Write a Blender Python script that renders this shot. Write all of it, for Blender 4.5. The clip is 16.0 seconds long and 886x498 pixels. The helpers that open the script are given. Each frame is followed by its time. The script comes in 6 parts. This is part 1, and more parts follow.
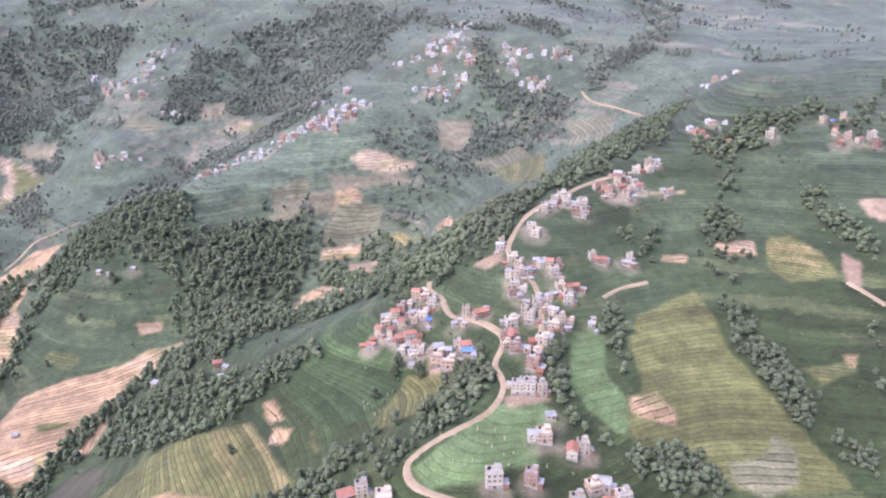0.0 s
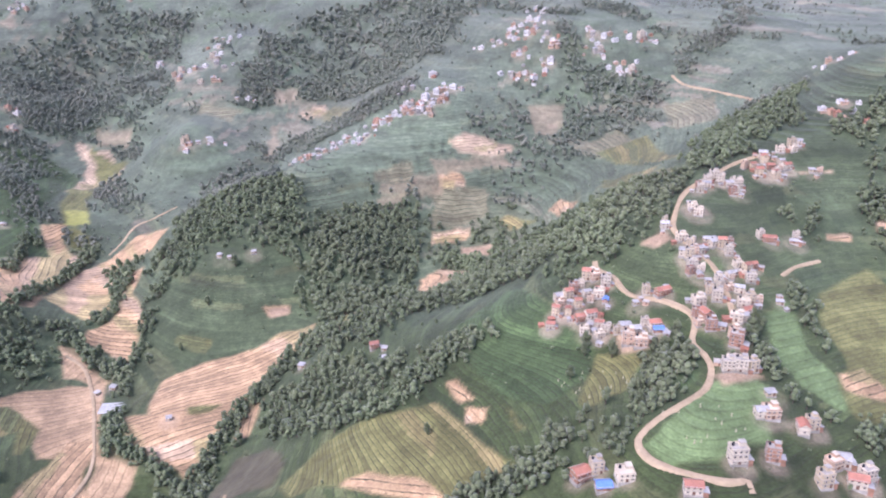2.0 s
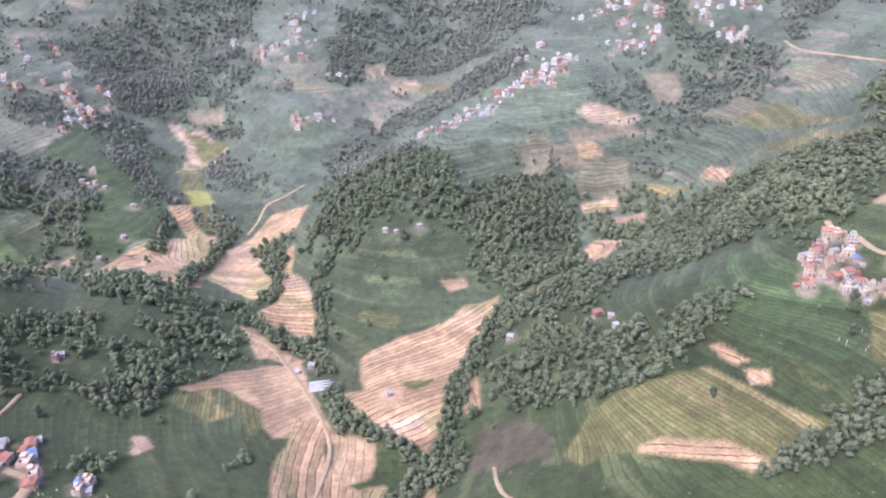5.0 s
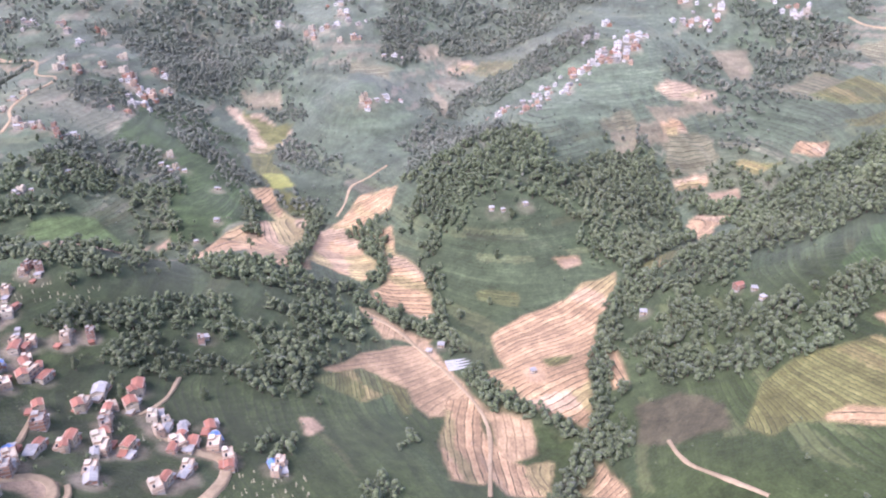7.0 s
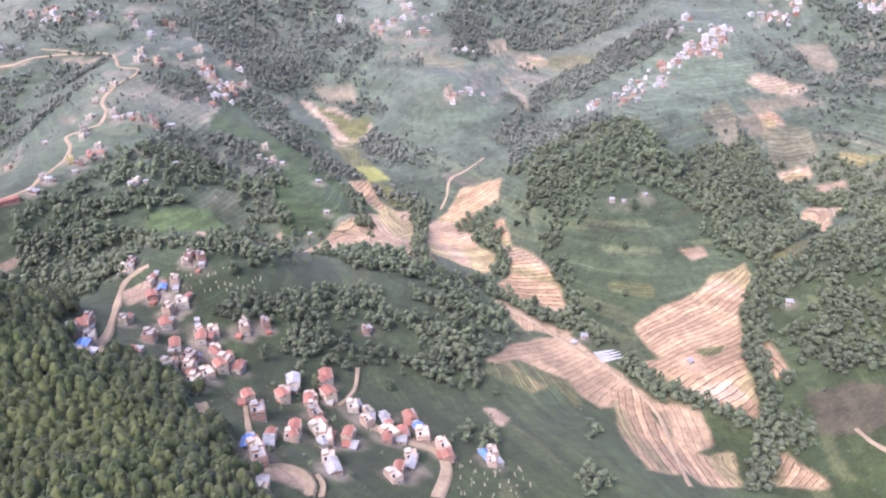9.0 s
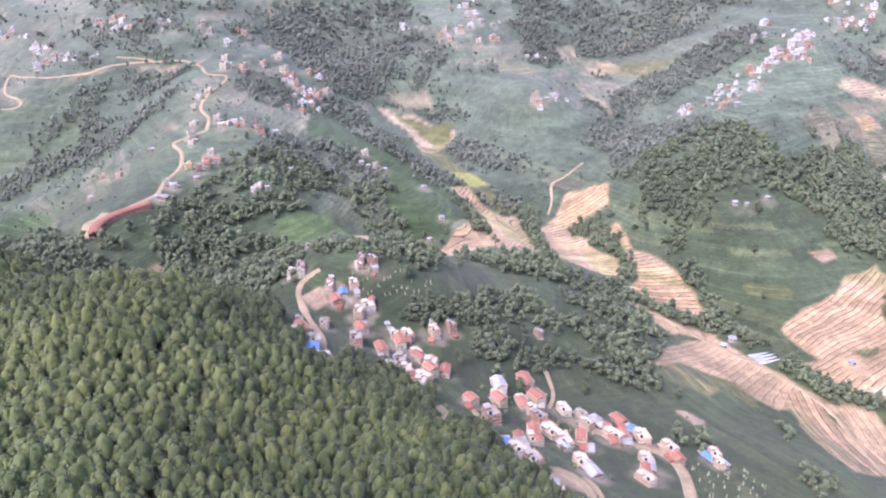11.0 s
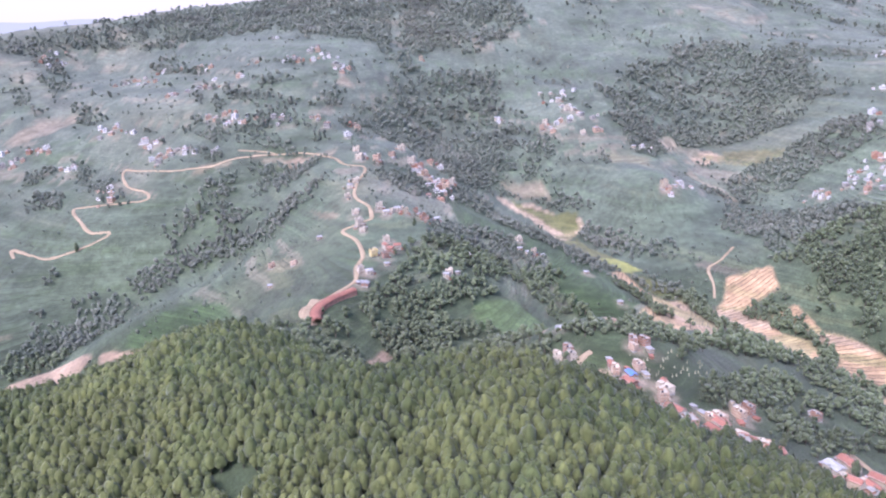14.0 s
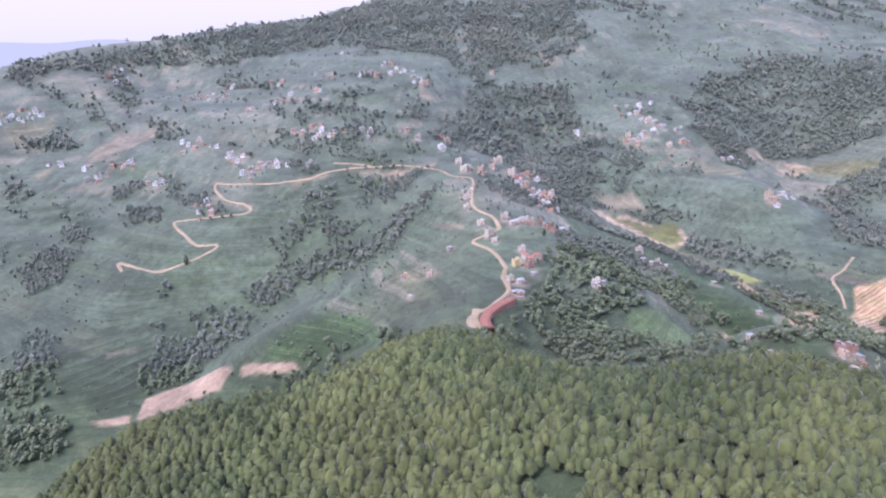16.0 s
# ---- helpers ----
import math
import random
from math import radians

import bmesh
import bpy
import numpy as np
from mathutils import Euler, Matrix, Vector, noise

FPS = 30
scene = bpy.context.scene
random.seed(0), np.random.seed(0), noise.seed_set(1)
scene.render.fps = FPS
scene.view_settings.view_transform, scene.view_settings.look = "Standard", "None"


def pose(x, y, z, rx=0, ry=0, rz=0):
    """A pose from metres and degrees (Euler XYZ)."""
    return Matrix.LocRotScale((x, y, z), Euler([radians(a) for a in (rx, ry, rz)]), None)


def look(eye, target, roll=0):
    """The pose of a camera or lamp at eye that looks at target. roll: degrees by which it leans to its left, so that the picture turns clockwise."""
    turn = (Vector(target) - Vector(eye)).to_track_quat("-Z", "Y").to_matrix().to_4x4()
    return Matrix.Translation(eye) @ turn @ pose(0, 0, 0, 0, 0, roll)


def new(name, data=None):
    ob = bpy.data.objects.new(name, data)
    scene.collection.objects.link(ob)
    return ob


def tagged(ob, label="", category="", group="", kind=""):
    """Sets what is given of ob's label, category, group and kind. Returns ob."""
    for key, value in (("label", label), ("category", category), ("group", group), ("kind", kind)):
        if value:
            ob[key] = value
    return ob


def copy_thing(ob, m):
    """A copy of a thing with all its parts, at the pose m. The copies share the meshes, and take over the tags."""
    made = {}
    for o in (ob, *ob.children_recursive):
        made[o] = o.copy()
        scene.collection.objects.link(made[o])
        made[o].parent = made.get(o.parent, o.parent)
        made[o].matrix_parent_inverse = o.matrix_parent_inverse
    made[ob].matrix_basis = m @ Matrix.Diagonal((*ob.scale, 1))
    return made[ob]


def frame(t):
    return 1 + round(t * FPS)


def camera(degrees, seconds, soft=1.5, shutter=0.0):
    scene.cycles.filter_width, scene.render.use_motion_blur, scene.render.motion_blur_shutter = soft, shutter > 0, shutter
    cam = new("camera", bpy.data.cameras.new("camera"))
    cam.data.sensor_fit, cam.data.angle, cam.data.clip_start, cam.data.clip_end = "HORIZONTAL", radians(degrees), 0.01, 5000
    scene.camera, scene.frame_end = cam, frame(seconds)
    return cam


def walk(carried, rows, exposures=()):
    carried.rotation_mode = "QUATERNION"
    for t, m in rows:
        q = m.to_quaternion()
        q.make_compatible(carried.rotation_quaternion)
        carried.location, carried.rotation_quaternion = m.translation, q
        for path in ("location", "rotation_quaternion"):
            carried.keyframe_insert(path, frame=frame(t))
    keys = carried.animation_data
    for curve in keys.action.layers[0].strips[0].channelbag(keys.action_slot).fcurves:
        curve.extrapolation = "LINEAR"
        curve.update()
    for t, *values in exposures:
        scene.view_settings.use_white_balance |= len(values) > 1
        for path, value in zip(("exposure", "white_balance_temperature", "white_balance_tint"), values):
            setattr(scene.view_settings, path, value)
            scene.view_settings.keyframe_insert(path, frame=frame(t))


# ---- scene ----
cam = camera(60.9, 16.0, 2.1)
METRES, EYE, TILT, LEAN, TURN = 600.0, 266.67, -21.5, 0.5, 0.0
ROWS = [
    (0.0, 0.0, 0.0, 0.0, 0.0, 0.0, -0.0),
    (0.5, -0.0309, 0.0025, -0.0024, -0.07, -0.33, 0.15),
    (1.0, -0.0619, 0.005, -0.0046, 0.05, -0.64, 0.13),
    (1.5, -0.0928, 0.0056, -0.0069, 0.04, -0.68, 0.12),
    (2.0, -0.1243, 0.007, -0.0097, -0.23, -0.57, 0.1),
    (2.5, -0.1554, 0.0077, -0.0105, -0.55, -0.78, 0.29),
    (3.0, -0.1865, 0.0105, -0.0119, -0.89, -1.07, 0.4),
    (3.5, -0.2147, 0.0114, -0.0139, -1.03, -1.29, 0.55),
    (4.0, -0.246, 0.0155, -0.0164, -1.24, -1.29, 0.79),
    (6.5, -0.3998, 0.0296, -0.0221, -3.22, -2.9, 2.48),
    (7.0, -0.431, 0.0337, -0.0236, -3.64, -2.87, 2.41),
    (7.5, -0.462, 0.0371, -0.0247, -3.92, -2.89, 2.4),
    (8.0, -0.4934, 0.0393, -0.0243, -4.2, -2.96, 2.44),
    (8.5, -0.5243, 0.0461, -0.0259, -4.5, -2.88, 2.41),
    (9.0, -0.5554, 0.0492, -0.0265, -4.6, -2.88, 2.47),
    (11.5, -0.7106, 0.0724, -0.0273, -5.98, -1.27, 3.04),
    (12.0, -0.7415, 0.079, -0.0276, -6.41, 0.41, 3.25),
    (12.5, -0.7726, 0.084, -0.0273, -6.32, 1.86, 3.37),
    (13.0, -0.8032, 0.0891, -0.0275, -6.32, 3.4, 3.34),
    (13.5, -0.8341, 0.0932, -0.0272, -6.72, 4.43, 3.52),
    (14.0, -0.865, 0.0986, -0.0272, -6.53, 5.26, 3.66),
    (14.5, -0.8966, 0.1060, -0.0272, -6.5, 5.83, 3.77),
    (15.0, -0.9286, 0.1114, -0.0269, -6.51, 6.13, 3.73),
    (15.5, -0.9594, 0.1157, -0.0265, -6.27, 6.37, 3.71),
    (16.0, -0.9902, 0.1214, -0.0261, -6.24, 6.68, 3.81),
]
EXPOSED = [(0.0, 1.14, 5450, 32), (4.0, 1.16, 5450, 32), (7.0, 1.32, 5550, 34), (9.0, 1.36, 5550, 34), (12.5, 1.36, 5350, 34), (16.0, 1.02, 5200, 33)]
walk(cam, [(t, pose(0, 0, EYE, TILT, LEAN, TURN) @ pose(METRES * x, METRES * y, METRES * z, 90 + pitch, roll, yaw)) for t, x, y, z, yaw, pitch, roll in ROWS],
     EXPOSED)

# ---- daylight: hazy sun from behind the aircraft ----
SUN_HEIGHT, SUN_TURN = 52.0, 222.0
world = bpy.data.worlds.new("world")
scene.world = world
world.use_nodes = True
wn = world.node_tree.nodes
sky = wn.new("ShaderNodeTexSky")
sky.sky_type = "NISHITA"
sky.sun_disc = False
sky.sun_elevation = radians(SUN_HEIGHT)
sky.sun_rotation = radians(SUN_TURN)
sky.air_density, sky.dust_density, sky.ozone_density = 1.0, 3.5, 1.0
wn["Background"].inputs["Strength"].default_value = 0.15
world.node_tree.links.new(sky.outputs[0], wn["Background"].inputs["Color"])
sun_data = bpy.data.lights.new("sun", "SUN")
sun_data.energy, sun_data.angle, sun_data.color = 1.2, radians(28.0), (1.0, 0.95, 0.88)
sun = new("sun", sun_data)
sun_way = Vector((math.sin(radians(SUN_TURN)) * math.cos(radians(SUN_HEIGHT)),
                  math.cos(radians(SUN_TURN)) * math.cos(radians(SUN_HEIGHT)), math.sin(radians(SUN_HEIGHT))))
sun.matrix_world = look(sun_way * 1000, (0, 0, 0))

# pale haze over the plains, beyond the last hills
haze = bpy.data.meshes.new("backdrop")
haze_ring = [(4300 * math.sin(radians(a)) - 300, 4300 * math.cos(radians(a)) + 200) for a in range(-70, 71, 5)]
haze.from_pydata([(x, y, z) for z in (-900.0, 2600.0) for x, y in haze_ring], [], [(k, k + 1, 30 + k, 29 + k) for k in range(28)])
haze_look = bpy.data.materials.new("pale_haze")
haze_look.use_nodes = True
hn, hl = haze_look.node_tree.nodes, haze_look.node_tree.links
hn.remove(hn["Principled BSDF"])
glow, place, split, rise_of = hn.new("ShaderNodeEmission"), hn.new("ShaderNodeNewGeometry"), hn.new("ShaderNodeSeparateXYZ"), hn.new("ShaderNodeValToRGB")
spread = hn.new("ShaderNodeMapRange")
spread.inputs[1].default_value, spread.inputs[2].default_value = 150.0, 750.0
hl.new(place.outputs["Position"], split.inputs[0]); hl.new(split.outputs["Z"], spread.inputs[0]); hl.new(spread.outputs[0], rise_of.inputs[0])
rise_of.color_ramp.elements[0].color, rise_of.color_ramp.elements[1].color = (0.42, 0.40, 0.37, 1), (0.56, 0.485, 0.42, 1)
hl.new(rise_of.outputs[0], glow.inputs["Color"]); hl.new(glow.outputs[0], hn["Material Output"].inputs["Surface"])
haze.materials.append(haze_look)
tagged(new("backdrop", haze), "pale hazy sky low over the far plains", "sky", kind="structure")
# a last ridge just in front of it, haze put into its pale glow
ridge = bpy.data.meshes.new("backdrop")
ridge_top = [(radians(a), 318 + 14 * math.sin(a * 0.21) + 7 * math.sin(a * 0.9 + 1)) for a in range(-70, 21)]
ridge.from_pydata([(4250 * math.sin(a) - 300, 4250 * math.cos(a) + 200, z) for a, h in ridge_top for z in (-600.0, h)], [],
                  [(2 * k, 2 * k + 1, 2 * k + 3, 2 * k + 2) for k in range(90)])
ridge_look = bpy.data.materials.new("distant_ridge")
ridge_look.use_nodes = True
rn = ridge_look.node_tree.nodes
rn.remove(rn["Principled BSDF"])
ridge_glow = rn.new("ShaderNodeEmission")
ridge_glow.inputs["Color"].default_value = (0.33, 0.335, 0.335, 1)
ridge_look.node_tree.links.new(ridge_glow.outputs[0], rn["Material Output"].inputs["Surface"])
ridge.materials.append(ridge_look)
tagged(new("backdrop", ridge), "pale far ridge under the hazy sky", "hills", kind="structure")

# ---- materials ----


def nodes_of(name, rough=0.9, spec=0.2):
    m = bpy.data.materials.new(name)
    m.use_nodes = True
    n, l = m.node_tree.nodes, m.node_tree.links
    b = n["Principled BSDF"]
    b.inputs["Roughness"].default_value = rough
    b.inputs["Specular IOR Level"].default_value = spec
    return m, n, l, b


def haze_sheen(b, weight):
    """A pale sheen, stronger at a slant, that stands in for haze."""
    b.inputs["Sheen Weight"].default_value = weight
    b.inputs["Sheen Roughness"].default_value = 0.5
    b.inputs["Sheen Tint"].default_value = (0.95, 0.98, 0.97, 1)


def mix(n, l, a, b, fac, how="MIX"):
    k = n.new("ShaderNodeMix")
    k.data_type, k.blend_type = "RGBA", how
    for sock, v in ((k.inputs[0], fac), (k.inputs[6], a), (k.inputs[7], b)):
        if isinstance(v, (int, float)):
            sock.default_value = v
        elif isinstance(v, tuple):
            sock.default_value = (*v, 1)
        else:
            l.new(v, sock)
    return k.outputs[2]


def noise_node(n, l, scale, detail=4.0, vec=None, rough=0.6):
    k = n.new("ShaderNodeTexNoise")
    k.inputs["Scale"].default_value, k.inputs["Detail"].default_value, k.inputs["Roughness"].default_value = scale, detail, rough
    if vec is None:
        vec = n.new("ShaderNodeNewGeometry").outputs["Position"]
    l.new(vec, k.inputs["Vector"])
    return k.outputs[0]


def ramp(n, l, fac, stops):
    k = n.new("ShaderNodeValToRGB")
    while len(k.color_ramp.elements) < len(stops):
        k.color_ramp.elements.new(0.5)
    for e, (p, c) in zip(k.color_ramp.elements, stops):
        e.position, e.color = p, ((c, c, c, 1) if isinstance(c, (int, float)) else (*c, 1))
    l.new(fac, k.inputs[0])
    return k.outputs[0]


def land_material():
    """Crops and bare earth: tone plot by plot and terrace by terrace, mottled, with grassy banks and their shade drawn
    along the contours.
    """
    m, n, l, b = nodes_of("farmland")
    soil = n.new("ShaderNodeAttribute"); soil.attribute_name = "soil"
    level = n.new("ShaderNodeAttribute"); level.attribute_name = "level"
    bank = n.new("ShaderNodeAttribute"); bank.attribute_name = "bank"

    def math(how, a, v):
        k = n.new("ShaderNodeMath"); k.operation = how
        for sock, x in zip(k.inputs, (a, v)):
            if isinstance(x, (int, float)):
                sock.default_value = x
            else:
                l.new(x, sock)
        return k.outputs[0]
    fine = noise_node(n, l, 1.1, 5.0)
    mottle = noise_node(n, l, 0.22, 5.0)
    broad = noise_node(n, l, 0.04, 4.0)
    ragged = math("MULTIPLY", math("SUBTRACT", noise_node(n, l, 0.35, 3.0), 0.5), 0.35)
    lv = math("ADD", level.outputs["Fac"], ragged)
    c = mix(n, l, soil.outputs[0], ramp(n, l, fine, [(0.28, 0.74), (0.72, 1.26)]), 1.0, "MULTIPLY")
    c = mix(n, l, c, ramp(n, l, mottle, [(0.3, 0.74), (0.7, 1.26)]), 1.0, "MULTIPLY")
    c = mix(n, l, c, ramp(n, l, broad, [(0.3, 0.78), (0.7, 1.22)]), 1.0, "MULTIPLY")
    # each terrace has a tone of its own
    own = n.new("ShaderNodeTexWhiteNoise"); own.noise_dimensions = "1D"; l.new(math("FLOOR", lv, 0.0), own.inputs["W"])
    c = mix(n, l, c, ramp(n, l, own.outputs[0], [(0.0, 0.72), (1.0, 1.24)]), bank.outputs["Fac"], "MULTIPLY")
    # dark lines: bank grass and its shade in one colour; lip a paler crop edge
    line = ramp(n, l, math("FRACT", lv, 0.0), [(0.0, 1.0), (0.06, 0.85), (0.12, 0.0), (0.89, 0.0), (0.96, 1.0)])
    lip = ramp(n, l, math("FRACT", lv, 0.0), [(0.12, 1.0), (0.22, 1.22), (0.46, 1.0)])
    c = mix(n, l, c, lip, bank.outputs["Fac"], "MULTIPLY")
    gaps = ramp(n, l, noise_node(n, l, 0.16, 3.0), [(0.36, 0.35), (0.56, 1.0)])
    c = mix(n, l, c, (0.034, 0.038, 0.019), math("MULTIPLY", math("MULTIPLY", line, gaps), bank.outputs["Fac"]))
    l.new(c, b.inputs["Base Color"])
    bump = n.new("ShaderNodeBump"); bump.inputs["Strength"].default_value, bump.inputs["Distance"].default_value = 0.7, 0.5
    l.new(fine, bump.inputs["Height"]); l.new(bump.outputs[0], b.inputs["Normal"])
    haze_sheen(b, 0.12)
    return m


def plain(name, colour, rough=0.8, grain=8.0, amount=0.25, spec=0.3, stain=0.0, vary=0.0):
    """Paint, plaster, metal or earth with grain, broad stains and a little change from piece to piece."""
    m, n, l, b = nodes_of(name, rough, spec)
    oc = n.new("ShaderNodeTexCoord").outputs["Object"]
    g = noise_node(n, l, grain, 4.0, oc)
    s = noise_node(n, l, grain * 0.12, 3.0)
    c = mix(n, l, colour, ramp(n, l, g, [(0.25, 1 - amount), (0.75, 1 + amount)]), 1.0, "MULTIPLY")
    c = mix(n, l, c, ramp(n, l, s, [(0.3, 1 - amount - stain), (0.7, 1 + amount * 0.4)]), 1.0, "MULTIPLY")
    if vary:
        r = n.new("ShaderNodeObjectInfo").outputs["Random"]
        c = mix(n, l, c, ramp(n, l, r, [(0.0, 1 - vary), (1.0, 1 + vary)]), 1.0, "MULTIPLY")
    l.new(c, b.inputs["Base Color"])
    return m


def leaf_material(name, dark, light, yellow):
    """Foliage: each clump has a tint of its own, whole stands drift in colour."""
    m, n, l, b = nodes_of(name, 0.75, 0.15)
    isl = n.new("ShaderNodeNewGeometry").outputs["Random Per Island"]
    tree = n.new("ShaderNodeAttribute"); tree.attribute_name = "tree"
    broad = noise_node(n, l, 0.02, 4.0)
    c = mix(n, l, dark, light, ramp(n, l, isl, [(0.0, 0.0), (1.0, 1.0)]))
    c = mix(n, l, c, yellow, ramp(n, l, tree.outputs["Fac"], [(0.5, 0.0), (1.0, 0.4)]))
    c = mix(n, l, c, ramp(n, l, tree.outputs["Fac"], [(0.0, 0.8), (0.25, 0.92), (0.5, 1.0), (0.75, 1.1)]), 1.0, "MULTIPLY")
    c = mix(n, l, c, yellow, ramp(n, l, noise_node(n, l, 0.013, 3.0), [(0.45, 0.0), (0.68, 0.55)]))
    c = mix(n, l, c, ramp(n, l, broad, [(0.3, 0.68), (0.7, 1.32)]), 1.0, "MULTIPLY")
    l.new(c, b.inputs["Base Color"])
    haze_sheen(b, 0.2)
    return m


LAND = land_material()
FOREST_LEAF = leaf_material("forest_leaves", (0.058, 0.076, 0.026), (0.086, 0.108, 0.035), (0.148, 0.150, 0.044))
# forest leaves again, with shade put into the colour
SHADED_LEAF = leaf_material("edge_leaves", (0.054, 0.071, 0.028), (0.078, 0.098, 0.035), (0.112, 0.114, 0.044))
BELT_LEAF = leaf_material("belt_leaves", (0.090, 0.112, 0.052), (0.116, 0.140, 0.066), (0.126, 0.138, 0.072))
# far woods and bushes: paler, greyer leaves with haze put into the colour
HAZED_LEAF = leaf_material("scrub_leaves", (0.112, 0.128, 0.088), (0.132, 0.148, 0.100), (0.150, 0.142, 0.104))
BARK = plain("bark", (0.13, 0.10, 0.075), 0.95, 6.0, 0.3)
DIRT = plain("road_dirt", (0.39, 0.30, 0.185), 0.95, 0.6, 0.18, 0.1, 0.1)

# ---- plan, in metres ----
BASE = (112.0, -28.7, 95.5)
HILLS = [
    (53.5, 1540.7, 194.3, 527.3, 440.6, 0.21),
    (407.4, 483.8, 90.9, 264.7, 192.0, 0.62),
    (-576.9, 236.6, 60.7, 196.9, 128.9, -0.26),
    (-987.3, 1043.7, 56.5, 116.7, 249.6, -0.74),
    (98.8, 735.8, 35.4, 77.8, 116.9, 1.71),
    (-597.1, 840.3, 28.8, 282.4, 95.2, 1.16),
    (-526.0, 609.1, 23.1, 51.1, 279.2, -0.06),
    (-100.1, 577.9, 22.6, 51.4, 76.0, 0.52),
    (-186.1, 451.0, 22.1, 48.6, 54.9, -0.89),
    (14.1, 247.6, 19.5, 40.1, 150.2, -0.26),
    (-501.3, 221.6, 19.4, 118.1, 40.6, -1.05),
    (55.9, 675.7, 19.3, 49.4, 41.9, -0.14),
    (-764.1, 478.5, 18.7, 47.4, 40.2, 2.01),
    (112.2, 406.9, 16.1, 34.9, 191.9, -0.97),
    (-419.0, 334.1, 14.8, 26.7, 30.5, 0.61),
    (-281.6, 606.1, 14.6, 32.8, 32.4, 1.34),
]
HILLS_SMALL = [
    (-645.6, 466.1, 14.6, 30.5, 44.7, 2.21),
    (-645.1, 465.0, 14.6, 44.5, 30.5, 0.66),
    (-146.2, 219.1, 14.4, 30.4, 30.9, -1.06),
    (-195.5, 299.5, 14.4, 31.6, 33.2, 1.12),
    (193.2, 525.1, 14.3, 31.6, 95.3, -0.08),
    (-646.5, 293.9, 13.7, 145.3, 35.1, -0.27),
    (-340.7, 529.7, 13.6, 42.1, 167.3, 1.02),
    (-670.3, 300.4, 13.4, 28.7, 56.6, 0.14),
    (-380.5, 151.7, 13.3, 28.9, 32.3, 1.48),
    (-120.4, 323.4, 13.1, 27.3, 29.2, -1.57),
    (-446.7, 431.4, 11.4, 28.1, 24.7, 0.92),
    (-283.4, 607.4, 9.3, 32.7, 33.1, 0.37),
]
HOLLOWS = [
    (-1038.2, 355.4, -140.2, 361.8, 292.8, -1.49),
    (-331.8, 563.1, -34.2, 81.5, 402.8, 0.36),
    (-44.9, 464.6, -33.7, 266.1, 69.0, 0.91),
    (-821.2, 1065.7, -33.4, 72.8, 86.5, 0.82),
    (-170.2, 698.8, -31.1, 66.0, 135.2, 0.03),
    (-680.5, 477.4, -28.0, 72.9, 107.0, -0.42),
    (-373.3, 622.3, -23.5, 52.4, 50.9, -1.67),
    (-215.4, 626.9, -22.0, 47.0, 161.5, -0.35),
    (-627.2, 408.3, -21.8, 97.5, 90.5, -1.17),
    (-381.0, 814.7, -19.3, 198.7, 42.3, 0.69),
    (-65.2, 439.9, -18.7, 38.7, 39.8, 0.05),
    (-465.4, 351.6, -17.3, 37.1, 118.6, -0.56),
    (-351.1, 261.6, -16.3, 55.0, 44.3, 0.03),
    (-754.2, 344.2, -15.2, 33.3, 35.3, 1.28),
    (-259.4, 376.7, -14.1, 30.6, 155.7, 0.40),
    (-564.9, 652.8, -14.0, 30.2, 32.2, -0.91),
]
HOLLOWS_SMALL = [
    (-167.6, 314.7, -14.0, 29.8, 134.6, -0.11),
    (-517.3, 301.5, -14.0, 29.5, 48.6, -0.08),
    (-645.1, 751.3, -13.3, 123.6, 43.4, 0.13),
    (-471.7, 604.8, -12.9, 31.0, 28.6, 0.64),
    (-435.6, 396.8, -12.4, 117.3, 26.1, 0.34),
    (-414.5, 450.6, -12.3, 26.5, 99.3, 0.43),
    (-459.9, 297.4, -12.2, 25.3, 85.8, 0.86),
    (-516.5, 286.1, -5.4, 32.2, 31.5, 1.21),
]
MENDS = [
    (-542, 230, -6.9, 70, 70, 0.0),
    (-158, 513, 9.3, 28, 28, 0.0),
    (-353, 533, -10.0, 45, 45, 0.0),
    (-700, 716, -8.4, 45, 45, 0.0),
    (-659, 450, -6.3, 45, 45, 0.0),
    (-295, 733, -5.0, 70, 70, 0.0),
    (-451, 498, 5.9, 28, 28, 0.0),
    (-441, 182, -3.7, 28, 28, 0.0),
    (-540, 369, 4.3, 28, 28, 0.0),
    (-25, 501, -4.9, 28, 28, 0.0),
    (5, 278, -4.3, 28, 28, 0.0),
    (-414, 583, -5.6, 28, 28, 0.0),
    (-456, 406, -4.2, 28, 28, 0.0),
    (-280, 333, -4.8, 28, 28, 0.0),
    (-472, 244, 2.9, 28, 28, 0.0),
    (-510, 589, 3.9, 45, 45, 0.0),
]
KNOLLS = [
    (-131, 229, -6.9, 20, 20, 0.0),
    (-333, 477, -6.6, 20, 20, 0.0),
    (-53, 289, 5.6, 20, 20, 0.0),
    (-5, 245, -4.2, 20, 20, 0.0),
    (-375, 454, 3.7, 20, 20, 0.0),
    (-692, 597, 4.6, 20, 20, 0.0),
    (-572, 512, -3.2, 48, 48, 0.0),
    (-277, 270, -3.1, 20, 20, 0.0),
    (-353, 533, -3.5, 30, 30, 0.0),
    (-370, 618, 4.2, 20, 20, 0.0),
    (-578, 269, -2.8, 20, 20, 0.0),
    (-73, 541, -4.1, 20, 20, 0.0),
    (-101, 406, -3.3, 20, 20, 0.0),
    (56, 244, 1.6, 48, 48, 0.0),
    (-264, 396, -2.2, 30, 30, 0.0),
    (-210, 282, 2.8, 20, 20, 0.0),
]
